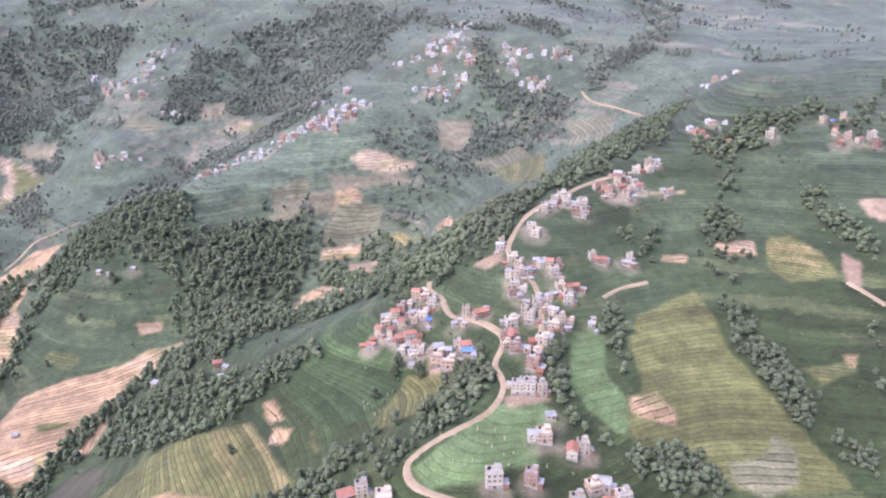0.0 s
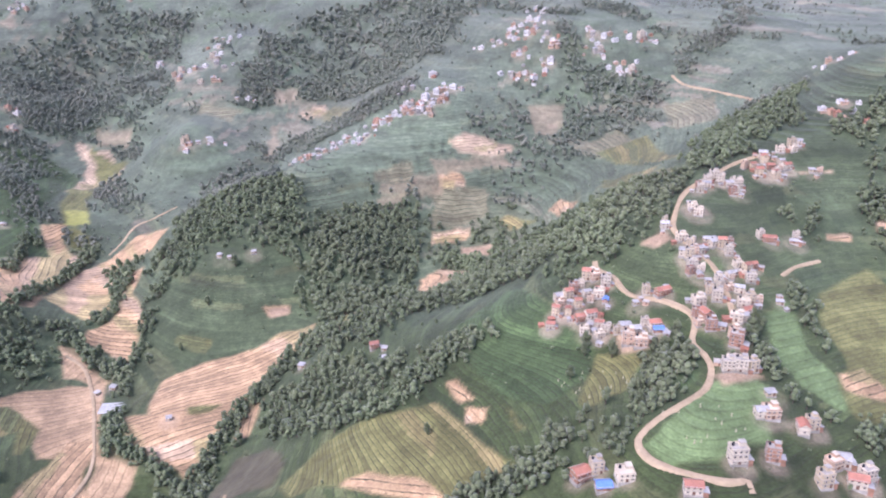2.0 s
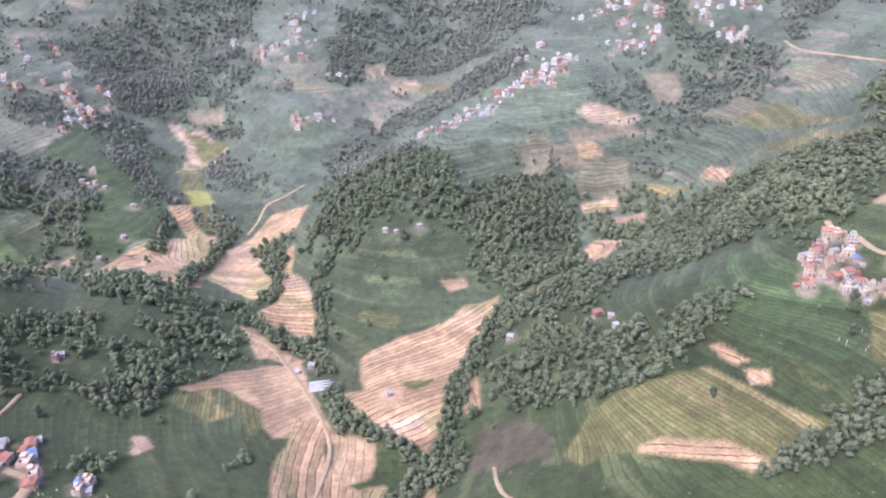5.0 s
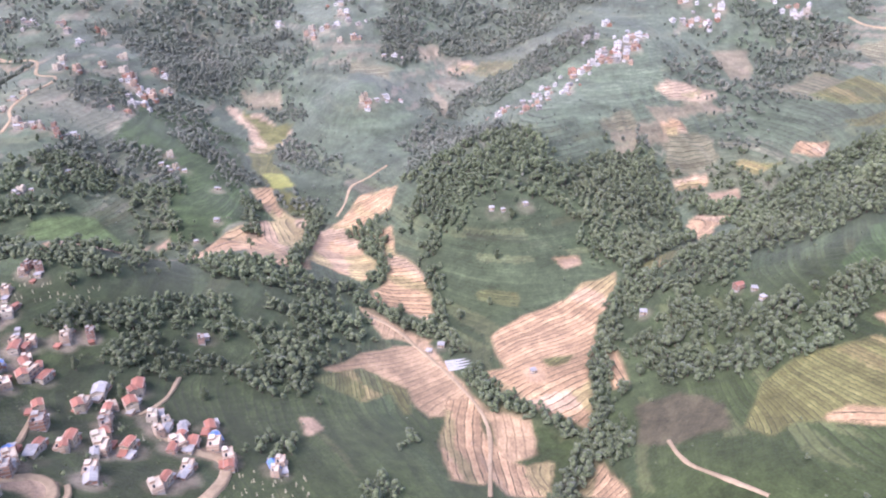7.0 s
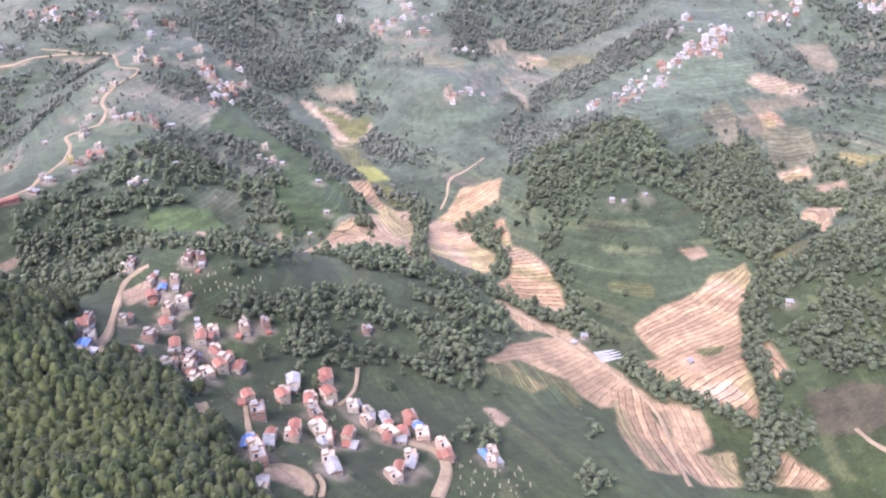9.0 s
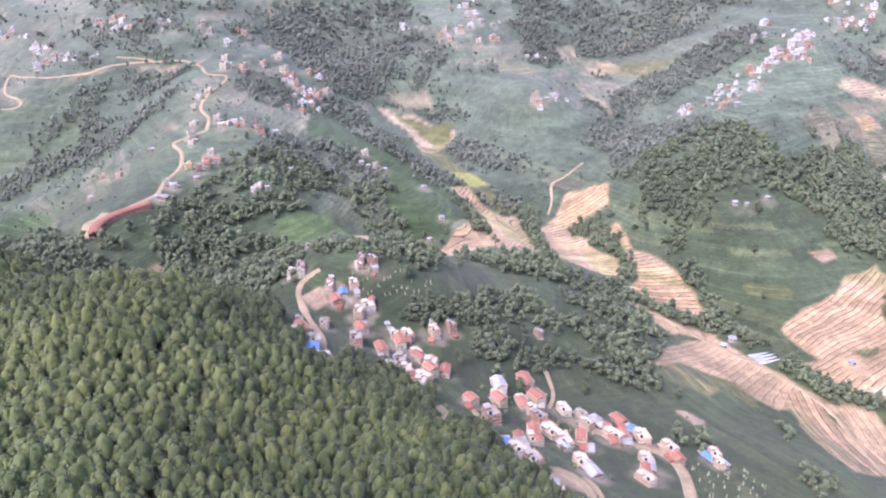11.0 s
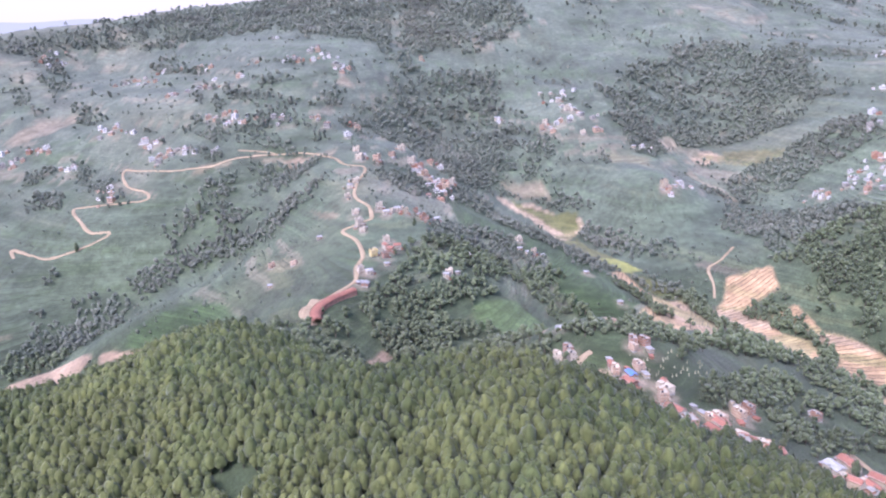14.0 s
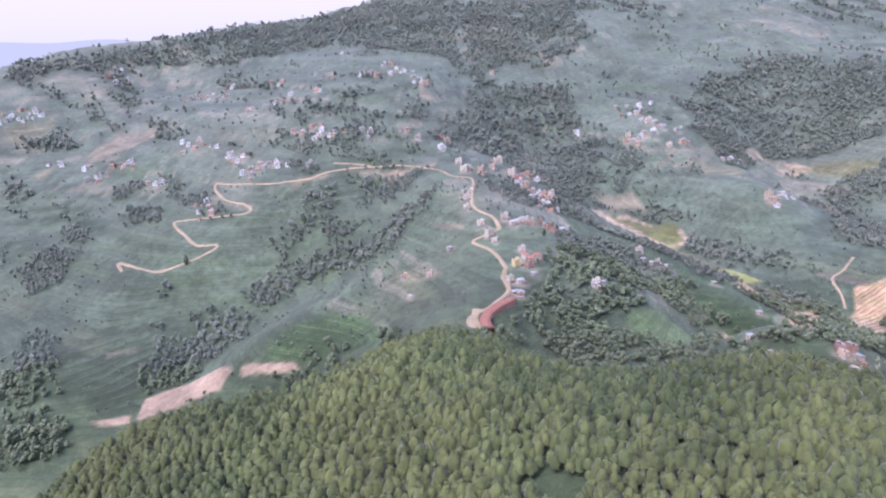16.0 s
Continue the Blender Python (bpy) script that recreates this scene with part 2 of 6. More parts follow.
SPURS = [
    (-617, 766, 3.6, 20, 20, 0.0),
    (-120, 440, 3.3, 20, 20, 0.0),
    (-583, 593, -3.4, 30, 30, 0.0),
    (-11, 630, -3.5, 20, 20, 0.0),
    (-73, 606, 3.5, 20, 20, 0.0),
    (-126, 296, -1.9, 20, 20, 0.0),
    (-409, 327, -1.7, 20, 20, 0.0),
    (-417, 258, 2.6, 30, 30, 0.0),
    (-540, 387, 2.2, 20, 20, 0.0),
    (-281, 308, -2.4, 20, 20, 0.0),
    (-651, 539, 2.3, 20, 20, 0.0),
    (-617, 541, -2.7, 20, 20, 0.0),
    (124, 388, 3.0, 20, 20, 0.0),
    (-492, 513, 2.7, 20, 20, 0.0),
    (-572, 301, 2.3, 20, 20, 0.0),
    (-85, 284, 1.8, 20, 20, 0.0),
]
DIPS = [
    (-214, 396, -1.8, 20, 20, 0.0),
    (-178, 364, 1.8, 20, 20, 0.0),
    (-441, 182, -1.5, 30, 30, 0.0),
    (-117, 218, -1.7, 20, 20, 0.0),
    (-754, 719, -2.6, 48, 48, 0.0),
    (-256, 548, 2.5, 20, 20, 0.0),
    (-107, 254, 1.8, 20, 20, 0.0),
    (-5, 245, -1.3, 20, 20, 0.0),
    (-8, 194, 1.7, 20, 20, 0.0),
    (-545, 244, 1.6, 20, 20, 0.0),
    (-578, 269, -1.6, 20, 20, 0.0),
    (-101, 406, -1.8, 20, 20, 0.0),
    (-294, 466, 1.5, 30, 30, 0.0),
    (-333, 477, -2.3, 20, 20, 0.0),
    (-480, 477, -1.9, 20, 20, 0.0),
    (-103, 300, -1.1, 20, 20, 0.0),
]
CREST = [(-1045, 1005, -17.0, 70, 70, 0.0), (-897, 1134, 7.0, 45, 45, 0.0)]
ROADS = {}
ROADS["loop_road"] = (2.7, [(15.9, 179.4), (15.9, 183.2), (9.9, 182.8), (2.0, 184.7), (-6.0, 188.5), (-11.1, 193.3), (-13.0, 199.8), (-11.0, 204.2), (-4.0, 209.9), (6.0, 216.0), (15.1, 222.6), (20.2, 232.7), (20.3, 240.5), (18.4, 249.2), (22.4, 259.8), (20.4, 267.5), (13.3, 274.7), (4.1, 280.4), (-0.0, 287.4), (-2.0, 294.7), (-7.1, 302.5), (-7.1, 308.6)])
ROADS["village_street"] = (2.7, [(35.2, 250.2), (38.2, 269.5), (38.2, 288.8), (32.2, 303.4), (28.2, 314.9), (32.1, 326.8), (39.0, 340.2), (47.1, 348.4), (59.0, 358.1), (75.9, 370.7), (93.7, 378.9)])
ROADS["school_lane"] = (2, [(23.2, 232.8), (29.1, 235.1), (35.1, 236.7)])
ROADS["ridge_road"] = (2.7, [(112.1, 616.8), (116.0, 599.0), (130.0, 570.0), (137.0, 528.0), (134.2, 497.7)])
ROADS["field_lane"] = (2, [(65.9, 286.7), (74.8, 294.1), (87.9, 300.6)])
ROADS["east_lane"] = (2.7, [(180.0, 278.0), (175.1, 287.2), (171.4, 293.6)])
ROADS["slope_path"] = (1.7, [(-160.3, 238.5), (-160.3, 228.2), (-158.2, 218.4), (-151.1, 206.3), (-146.0, 199.2), (-143.2, 195.5)])
ROADS["valley_track"] = (2, [(-275.4, 352.9), (-264.1, 346.4), (-254.5, 332.1), (-242.8, 309.1), (-234.0, 288.8), (-228.1, 274.0), (-226.1, 261.2), (-228.0, 244.3), (-231.0, 221.3)])
ROADS["hill_track"] = (2, [(-297.8, 468.2), (-292.7, 480.3), (-288.6, 496.9), (-277.7, 502.1), (-263.9, 512.6)])
ROADS["hamlet_road"] = (2.8, [(-422.5, 227.9), (-426.0, 236.6), (-427.4, 248.1), (-434.2, 275.6), (-438.8, 298.7), (-435.8, 307.1), (-430.8, 309.8)])
ROADS["dirt_road"] = (4, [(-323.0, 190.4), (-319.0, 204.5), (-319.0, 212.6), (-322.0, 217.8), (-328.0, 219.4), (-334.0, 222.8), (-343.0, 227.7)])
ROADS["lower_yard_road"] = (3, [(-374.3, 181.0), (-369.4, 183.6), (-365.1, 187.6), (-360.1, 186.8), (-357.1, 181.9), (-357.1, 175.5)])
ROADS["hamlet_lane"] = (2, [(-381.0, 225.0), (-378.6, 214.4), (-376.4, 204.0), (-375.3, 194.2)])
ROADS["quarry_patch"] = (4, [(-390.2, 204.8), (-390.4, 211.1), (-392.6, 218.3)])
ROADS["yard_lane"] = (1.7, [(-356.1, 188.0), (-354.1, 183.5), (-354.1, 176.8)])
ROADS["temple_lane"] = (1.7, [(-353.0, 238.0), (-348.0, 252.0), (-347.0, 267.7)])
ROADS["spur_road"] = (2.5, [(-544.0, 376.8), (-544.9, 386.8), (-531.7, 399.7), (-520.1, 416.3), (-518.9, 435.6), (-514.8, 450.3), (-517.6, 473.7), (-525.6, 490.7), (-517.8, 495.5), (-507.4, 500.8)])
ROADS["bazaar_road"] = (2.5, [(-507.4, 500.8), (-508.5, 518.2), (-516.3, 536.6), (-515.8, 555.8), (-508.0, 598.7), (-522.2, 602.1), (-531.7, 627.0), (-550.1, 665.8), (-577.0, 677.2), (-614.1, 673.8), (-632.2, 668.3), (-659.9, 673.6), (-689.2, 698.0), (-708.9, 720.1)])
ROADS["winding_road"] = (2.5, [(-708.9, 720.1), (-710.1, 710.2), (-694.9, 668.1), (-674.5, 644.2), (-676.3, 636.0), (-700.7, 641.8), (-731.5, 649.2), (-718.2, 621.6), (-708.4, 607.2), (-693.3, 600.7), (-710.3, 592.4), (-733.2, 588.5), (-750.3, 598.1), (-764.4, 608.2), (-759.3, 596.0)])
ROADS["hall_yard"] = (4.3, [(-539.7, 396.2), (-543.0, 384.5), (-542.0, 376.4), (-539.1, 370.3)])
ROADS["upper_road"] = (2.3, [(-609.1, 685.9), (-586.0, 681.7), (-577.0, 677.2)])
FIELDS = []
FIELDS.append(("Y", [(72, 258), (79, 278), (108, 299), (113, 281), (112, 257), (120, 231), (126, 212), (132, 196), (92, 197), (85, 209), (76, 211), (65, 214), (64, 228), (71, 240)]))
FIELDS.append(("b", [(66, 234), (77, 238), (81, 229), (80, 222), (73, 224), (66, 227)]))
FIELDS.append(("q", [(94, 208), (108, 210), (113, 218), (117, 212), (112, 199), (101, 196), (93, 199)]))
FIELDS.append(("y", [(150, 330), (162, 332), (170, 313), (169, 298), (149, 298), (143, 307)]))
FIELDS.append(("b", [(126, 329), (142, 327), (141, 319), (125, 322)]))
FIELDS.append(("t", [(102, 364), (121, 366), (121, 363), (103, 361)]))
FIELDS.append(("b", [(99, 320), (109, 320), (108, 317), (98, 316)]))
FIELDS.append(("y", [(133, 250), (153, 251), (156, 245), (139, 239)]))
FIELDS.append(("b", [(153, 254), (158, 254), (155, 246), (151, 247)]))
FIELDS.append(("r", [(177, 312), (181, 304), (176, 289), (171, 294)]))
FIELDS.append(("t", [(201, 349), (212, 347), (205, 332), (200, 335)]))
FIELDS.append(("y", [(-138, 229), (-122, 248), (-111, 251), (-94, 251), (-79, 249), (-68, 236), (-61, 222), (-50, 209), (-67, 204), (-75, 202), (-87, 208), (-109, 219), (-119, 224), (-131, 219)]))
FIELDS.append(("b", [(-111, 221), (-103, 222), (-84, 215), (-73, 201), (-79, 200), (-87, 209), (-98, 213)], -19))
FIELDS.append(("b", [(-74, 260), (-69, 260), (-63, 247), (-68, 247)]))
FIELDS.append(("b", [(-66, 244), (-58, 241), (-60, 233), (-67, 236)]))
FIELDS.append(("y", [(-53, 240), (-50, 237), (-45, 224), (-49, 225)]))
FIELDS.append(("y", [(-63, 276), (-50, 272), (-47, 265), (-62, 268)]))
FIELDS.append(("v", [(-72, 292), (-42, 317), (-28, 287), (-15, 264), (-21, 243), (-37, 232), (-54, 246), (-63, 264)]))
FIELDS.append(("y", [(-15, 255), (1, 248), (-7, 233), (-24, 225), (-28, 231)]))
FIELDS.append(("v", [(-2, 242), (21, 239), (13, 228), (-8, 218)]))
FIELDS.append(("g", [(-11, 199), (-4, 207), (18, 225), (32, 229), (41, 220), (31, 208), (30, 198), (19, 197), (10, 190), (-6, 190)]))
FIELDS.append(("g", [(43, 236), (49, 260), (61, 269), (61, 244), (65, 234), (60, 218), (49, 224)]))
FIELDS.append(("b", [(-72, 544), (-50, 551), (-13, 545), (-52, 530), (-64, 534)]))
FIELDS.append(("t", [(-82, 519), (-31, 534), (-24, 525), (-75, 510)]))
FIELDS.append(("b", [(-73, 505), (-61, 510), (-60, 503), (-74, 496)]))
FIELDS.append(("q", [(-80, 495), (-44, 501), (-43, 480), (-55, 472), (-82, 466)], 13))
FIELDS.append(("r", [(-91, 501), (-76, 505), (-75, 492), (-89, 488)]))
FIELDS.append(("y", [(-40, 472), (-29, 477), (-15, 453), (-29, 452)]))
FIELDS.append(("b", [(-5, 459), (2, 467), (7, 446), (0, 435)]))
FIELDS.append(("y", [(25, 453), (39, 445), (49, 420), (34, 397), (27, 437)]))
FIELDS.append(("b", [(-82, 463), (-56, 468), (-57, 461), (-83, 451)]))
FIELDS.append(("b", [(-88, 417), (-75, 428), (-59, 421), (-78, 404), (-89, 390)]))
FIELDS.append(("t", [(-63, 453), (-44, 449), (-46, 436), (-63, 442)]))
FIELDS.append(("t", [(-3, 601), (25, 604), (12, 565), (-6, 563)]))
FIELDS.append(("t", [(-115, 491), (-95, 499), (-99, 488), (-115, 484)]))
FIELDS.append(("q", [(20, 541), (56, 555), (65, 480), (40, 502)]))
FIELDS.append(("q", [(93, 579), (128, 559), (111, 498), (87, 510)]))
FIELDS.append(("y", [(34, 526), (70, 524), (60, 420), (43, 485)]))
FIELDS.append(("y", [(28, 462), (48, 382), (49, 366), (33, 371)]))
FIELDS.append(("q", [(-120, 500), (-98, 512), (-97, 500), (-119, 492)]))
FIELDS.append(("b", [(-175, 381), (-161, 384), (-159, 377), (-171, 375)]))
FIELDS.append(("t", [(-118, 475), (-102, 483), (-101, 476), (-115, 469)]))
FIELDS.append(("b", [(-216, 698), (-186, 714), (-173, 687), (-193, 692)]))
FIELDS.append(("y", [(-176, 709), (-145, 650), (-161, 637), (-184, 683)]))
FIELDS.append(("t", [(-232, 725), (-212, 738), (-214, 718), (-230, 708)]))
FIELDS.append(("t", [(-225, 670), (-211, 634), (-216, 602), (-225, 632)]))
FIELDS.append(("b", [(-396, 655), (-370, 651), (-338, 612), (-339, 596), (-354, 585), (-371, 562), (-376, 537), (-381, 555), (-373, 600), (-383, 637)], -38))
FIELDS.append(("Y", [(-369, 573), (-349, 586), (-350, 555), (-329, 514), (-345, 514), (-360, 541)]))
FIELDS.append(("z", [(-350, 528), (-339, 531), (-329, 514), (-341, 511)]))
FIELDS.append(("y", [(-336, 502), (-324, 498), (-314, 487), (-315, 475), (-330, 480)]))
FIELDS.append(("b", [(-357, 499), (-345, 505), (-339, 491), (-328, 476), (-315, 473), (-315, 445), (-309, 387), (-321, 380), (-342, 391), (-342, 441), (-346, 479)], 65))
FIELDS.append(("b", [(-310, 454), (-296, 464), (-282, 480), (-263, 476), (-258, 475), (-263, 455), (-278, 452), (-283, 441), (-281, 421), (-271, 406), (-273, 389), (-281, 388), (-293, 396), (-309, 404)], 10))
FIELDS.append(("b", [(-276, 437), (-264, 436), (-263, 412), (-255, 401), (-246, 384), (-244, 365), (-244, 351), (-257, 362), (-274, 371), (-276, 380), (-265, 399), (-268, 416)], -15))
FIELDS.append(("m", [(-280, 359), (-274, 360), (-263, 349), (-252, 342), (-245, 335), (-251, 330), (-263, 335), (-269, 334)]))
FIELDS.append(("m", [(-293, 294), (-279, 316), (-263, 330), (-247, 331), (-240, 309), (-232, 285), (-228, 277), (-240, 272), (-250, 269), (-254, 276), (-259, 289), (-273, 287), (-278, 293)], 40))
FIELDS.append(("b", [(-242, 281), (-232, 281), (-228, 274), (-228, 258), (-221, 246), (-212, 242), (-209, 237), (-207, 228), (-224, 224), (-229, 236), (-232, 229), (-244, 228), (-246, 249)], -89))
FIELDS.append(("m", [(-228, 278), (-207, 272), (-210, 253), (-219, 248), (-225, 261)], -86))
FIELDS.append(("y", [(-297, 285), (-279, 302), (-259, 289), (-259, 271), (-266, 287), (-278, 275), (-287, 280)]))
FIELDS.append(("b", [(-144, 369), (-145, 353), (-161, 336), (-173, 301), (-183, 259), (-193, 270), (-202, 273), (-215, 283), (-223, 298), (-212, 299), (-216, 313), (-215, 329), (-200, 342), (-174, 354), (-163, 365)], 29))
FIELDS.append(("y", [(-196, 305), (-179, 309), (-184, 301), (-194, 299)]))
FIELDS.append(("y", [(-218, 362), (-197, 360), (-199, 348), (-208, 350)]))
FIELDS.append(("t", [(-172, 380), (-162, 383), (-158, 378), (-170, 374)]))
FIELDS.append(("b", [(-166, 309), (-161, 308), (-162, 282), (-170, 281), (-170, 294)], -87))
FIELDS.append(("b", [(-202, 228), (-196, 237), (-186, 247), (-184, 249), (-182, 230), (-181, 219)], 43))
FIELDS.append(("b", [(-211, 244), (-204, 246), (-208, 231), (-214, 234)]))
FIELDS.append(("o", [(-163, 267), (-148, 263), (-135, 245), (-140, 230), (-159, 233), (-171, 246)]))
FIELDS.append(("b", [(-83, 423), (-69, 425), (-76, 399), (-91, 387)]))
FIELDS.append(("y", [(-121, 356), (-96, 382), (-108, 377), (-140, 361)]))
FIELDS.append(("t", [(-300, 254), (-296, 256), (-292, 249), (-296, 243)]))
FIELDS.append(("t", [(-400, 425), (-394, 435), (-391, 428), (-396, 421)]))
FIELDS.append(("t", [(-366, 485), (-361, 484), (-356, 454), (-361, 459)]))
FIELDS.append(("v", [(-405, 486), (-384, 489), (-362, 441), (-366, 423), (-393, 430), (-403, 461)]))
FIELDS.append(("q", [(-293, 693), (-254, 687), (-259, 661), (-293, 672)]))
FIELDS.append(("t", [(-388, 682), (-353, 678), (-351, 654), (-381, 664)]))
FIELDS.append(("t", [(-847, 835), (-837, 860), (-790, 876), (-786, 862), (-808, 831), (-832, 820)]))
FIELDS.append(("r", [(-575, 670), (-551, 660), (-550, 615), (-566, 644)]))
FIELDS.append(("t", [(-650, 669), (-609, 673), (-616, 665), (-641, 661)]))
FIELDS.append(("t", [(-619, 688), (-525, 650), (-531, 636), (-605, 678)]))
FIELDS.append(("Y", [(-384, 654), (-340, 620), (-344, 595), (-363, 597), (-375, 636)]))
FIELDS.append(("g", [(-459, 412), (-433, 432), (-418, 421), (-441, 397), (-458, 399)]))
FIELDS.append(("t", [(-400, 434), (-440, 341), (-444, 340)]))
FIELDS.append(("b", [(-336, 476), (-317, 471), (-325, 432), (-417, 322), (-417, 337)]))
FIELDS.append(("t", [(-714, 433), (-712, 453), (-701, 457), (-673, 458), (-664, 449), (-670, 436), (-696, 433), (-709, 429)]))
FIELDS.append(("t", [(-660, 448), (-631, 438), (-628, 431), (-658, 439)]))
FIELDS.append(("t", [(-736, 436), (-717, 439), (-712, 430), (-732, 431)]))
FIELDS.append(("q", [(-747, 496), (-730, 506), (-729, 502), (-743, 490)]))
FIELDS.append(("v", [(-645, 462), (-619, 471), (-591, 457), (-578, 417), (-595, 423), (-619, 433), (-646, 445)]))
FIELDS.append(("q", [(-573, 493), (-551, 475), (-552, 466), (-571, 484)]))
FIELDS.append(("t", [(-531, 808), (-519, 820), (-511, 799), (-517, 795)]))
FIELDS.append(("q", [(-201, 712), (-164, 669), (-168, 663), (-200, 705)]))
FIELDS.append(("t", [(-892, 812), (-879, 816), (-876, 800), (-890, 798)]))
FIELDS.append(("q", [(-943, 889), (-904, 904), (-900, 872), (-935, 866)]))
FIELDS.append(("t", [(-553, 549), (-524, 518), (-529, 509), (-541, 522)]))
FIELDS.append(("t", [(-519, 348), (-509, 365), (-505, 360), (-511, 346)]))
FIELDS.append(("c", [(-559, 221), (-546, 217), (-543, 211), (-551, 209), (-555, 211)]))
FIELDS.append(("c", [(-559, 221), (-550, 219), (-551, 215), (-559, 218)]))
FIELDS.append(("c", [(-559, 222), (-547, 219), (-545, 212), (-557, 217)]))
FIELDS.append(("c", [(-500, 222), (-488, 220), (-489, 217), (-500, 217)]))
FIELDS.append(("t", [(20, 229), (34, 232), (39, 226), (22, 224)]))
FIELDS.append(("t", [(14, 310), (23, 314), (27, 309), (18, 306)]))
FIELDS.append(("t", [(-375, 181), (-365, 190), (-358, 189), (-357, 177), (-364, 180), (-373, 178)]))
FIELDS.append(("t", [(-438, 294), (-431, 297), (-426, 288), (-431, 282)]))
FIELDS.append(("t", [(-336, 223), (-323, 225), (-316, 221), (-323, 216), (-334, 218)]))
FIELDS.append(("t", [(-6, 263), (6, 257), (6, 253), (-5, 255)]))
FIELDS.append(("t", [(-394, 207), (-394, 217), (-392, 216), (-391, 204)]))
FIELDS.append(("v", [(-451, 601), (-407, 622), (-372, 603), (-367, 511), (-334, 466), (-367, 435), (-392, 472), (-416, 504), (-448, 523)]))
BELTS = []
BELTS.append((9, [(-228, 300), (-223, 278), (-205, 272), (-188, 259), (-186, 249), (-195, 238), (-205, 225)]))
BELTS.append((13, [(-141, 350), (-157, 330), (-171, 298), (-175, 277), (-181, 259), (-189, 246)]))
BELTS.append((8, [(-357, 488), (-344, 432)]))
BELTS.append((8, [(-311, 471), (-316, 384)]))
BELTS.append((8, [(-279, 427), (-269, 410), (-269, 389), (-276, 388)]))
BELTS.append((8, [(-329, 495), (-319, 484), (-313, 466)]))
BELTS.append((8, [(-280, 365), (-263, 354), (-246, 338), (-235, 331), (-229, 308)]))
BELTS.append((8, [(-13, 420), (4, 403), (12, 368)]))
BELTS.append((9, [(-286, 444), (-273, 436), (-269, 417)]))
BELTS.append((10, [(-249, 347), (-234, 327), (-229, 300), (-228, 287)]))
WOODS = []
WOODS.append([(-186, 247), (-180, 268), (-172, 286), (-165, 328), (-149, 345), (-140, 365), (-119, 368), (-94, 374), (-66, 396), (-46, 438), (-15, 427), (7, 424), (26, 400), (42, 376), (92, 457), (125, 484), (126, 460), (94, 396), (67, 371), (40, 345), (19, 315), (3, 314), (-22, 293), (-27, 301), (-45, 326), (-70, 333), (-92, 330), (-112, 323), (-137, 331), (-153, 321), (-162, 291), (-165, 261), (-174, 243)])
WOODS.append([(114, 481), (136, 496), (150, 483), (138, 435), (124, 404), (104, 393), (83, 381), (60, 363), (39, 347), (31, 339), (22, 336), (41, 369), (78, 435)])
WOODS.append([(-159, 282), (-146, 274), (-122, 259), (-107, 249), (-93, 253), (-77, 259), (-57, 272), (-55, 281), (-71, 286), (-97, 283), (-114, 288), (-131, 301), (-147, 310), (-158, 301)])
WOODS.append([(-251, 562), (-228, 588), (-182, 492), (-170, 472), (-161, 424), (-150, 400), (-143, 369), (-164, 413), (-180, 416), (-197, 418), (-210, 419), (-219, 410), (-234, 395), (-239, 375), (-232, 337), (-225, 296), (-213, 278), (-221, 281), (-232, 307), (-242, 359), (-254, 406), (-254, 433), (-249, 472)])
WOODS.append([(-158, 432), (-137, 465), (-115, 469), (-93, 499), (-89, 470), (-88, 440), (-91, 391), (-109, 374), (-131, 370), (-143, 374), (-150, 404)])
WOODS.append([(-75, 446), (-61, 457), (-48, 447), (-53, 426), (-72, 427)])
WOODS.append([(-253, 788), (-213, 867), (-48, 792), (-76, 714), (-108, 687), (-139, 711), (-182, 720), (-204, 725), (-221, 744)])
WOODS.append([(-508, 770), (-457, 823), (-415, 888), (-342, 893), (-351, 838), (-378, 800), (-361, 715), (-386, 688), (-413, 651), (-434, 650), (-474, 731)])
WOODS.append([(-210, 633), (-183, 583), (-147, 586), (-111, 586), (-97, 605), (-109, 644), (-148, 645), (-188, 653)])
WOODS.append([(33, 703), (49, 639), (80, 621), (110, 605), (80, 579), (55, 538), (30, 535), (24, 597), (24, 649)])
WOODS.append([(95, 588), (150, 647), (184, 673), (229, 766), (182, 707), (133, 661), (103, 617)])
WOODS.append([(137, 377), (155, 395), (196, 410), (206, 427), (163, 420), (139, 402)])
WOODS.append([(134, 377), (154, 382), (145, 336), (136, 317), (121, 315), (120, 331), (128, 351)])
WOODS.append([(117, 320), (124, 310), (125, 291), (124, 267), (130, 254), (130, 231), (128, 216), (121, 224), (118, 246), (111, 261), (114, 284), (112, 303)])
WOODS.append([(175, 366), (186, 359), (189, 336), (196, 317), (187, 299), (182, 312), (178, 333), (171, 349)])
WOODS.append([(168, 271), (174, 270), (156, 232), (159, 248)])
WOODS.append([(130, 218), (145, 209), (139, 198), (128, 206)])
WOODS.append([(63, 282), (70, 281), (74, 255), (67, 234), (63, 248), (61, 266)])
WOODS.append([(32, 237), (41, 241), (45, 224), (55, 214), (64, 209), (81, 210), (93, 200), (88, 194), (70, 198), (50, 206), (41, 212), (35, 221)])
WOODS.append([(-6, 242), (11, 248), (17, 249), (18, 232), (8, 221), (-6, 209), (-17, 202), (-27, 196), (-37, 198), (-36, 208), (-21, 212), (-11, 225)])
WOODS.append([(36, 258), (46, 256), (44, 245), (36, 245)])
WOODS.append([(81, 326), (99, 333), (95, 314), (81, 310)])
WOODS.append([(-145, 900), (-54, 892), (-89, 850), (-137, 837), (-178, 787), (-201, 731), (-212, 789), (-173, 828)])
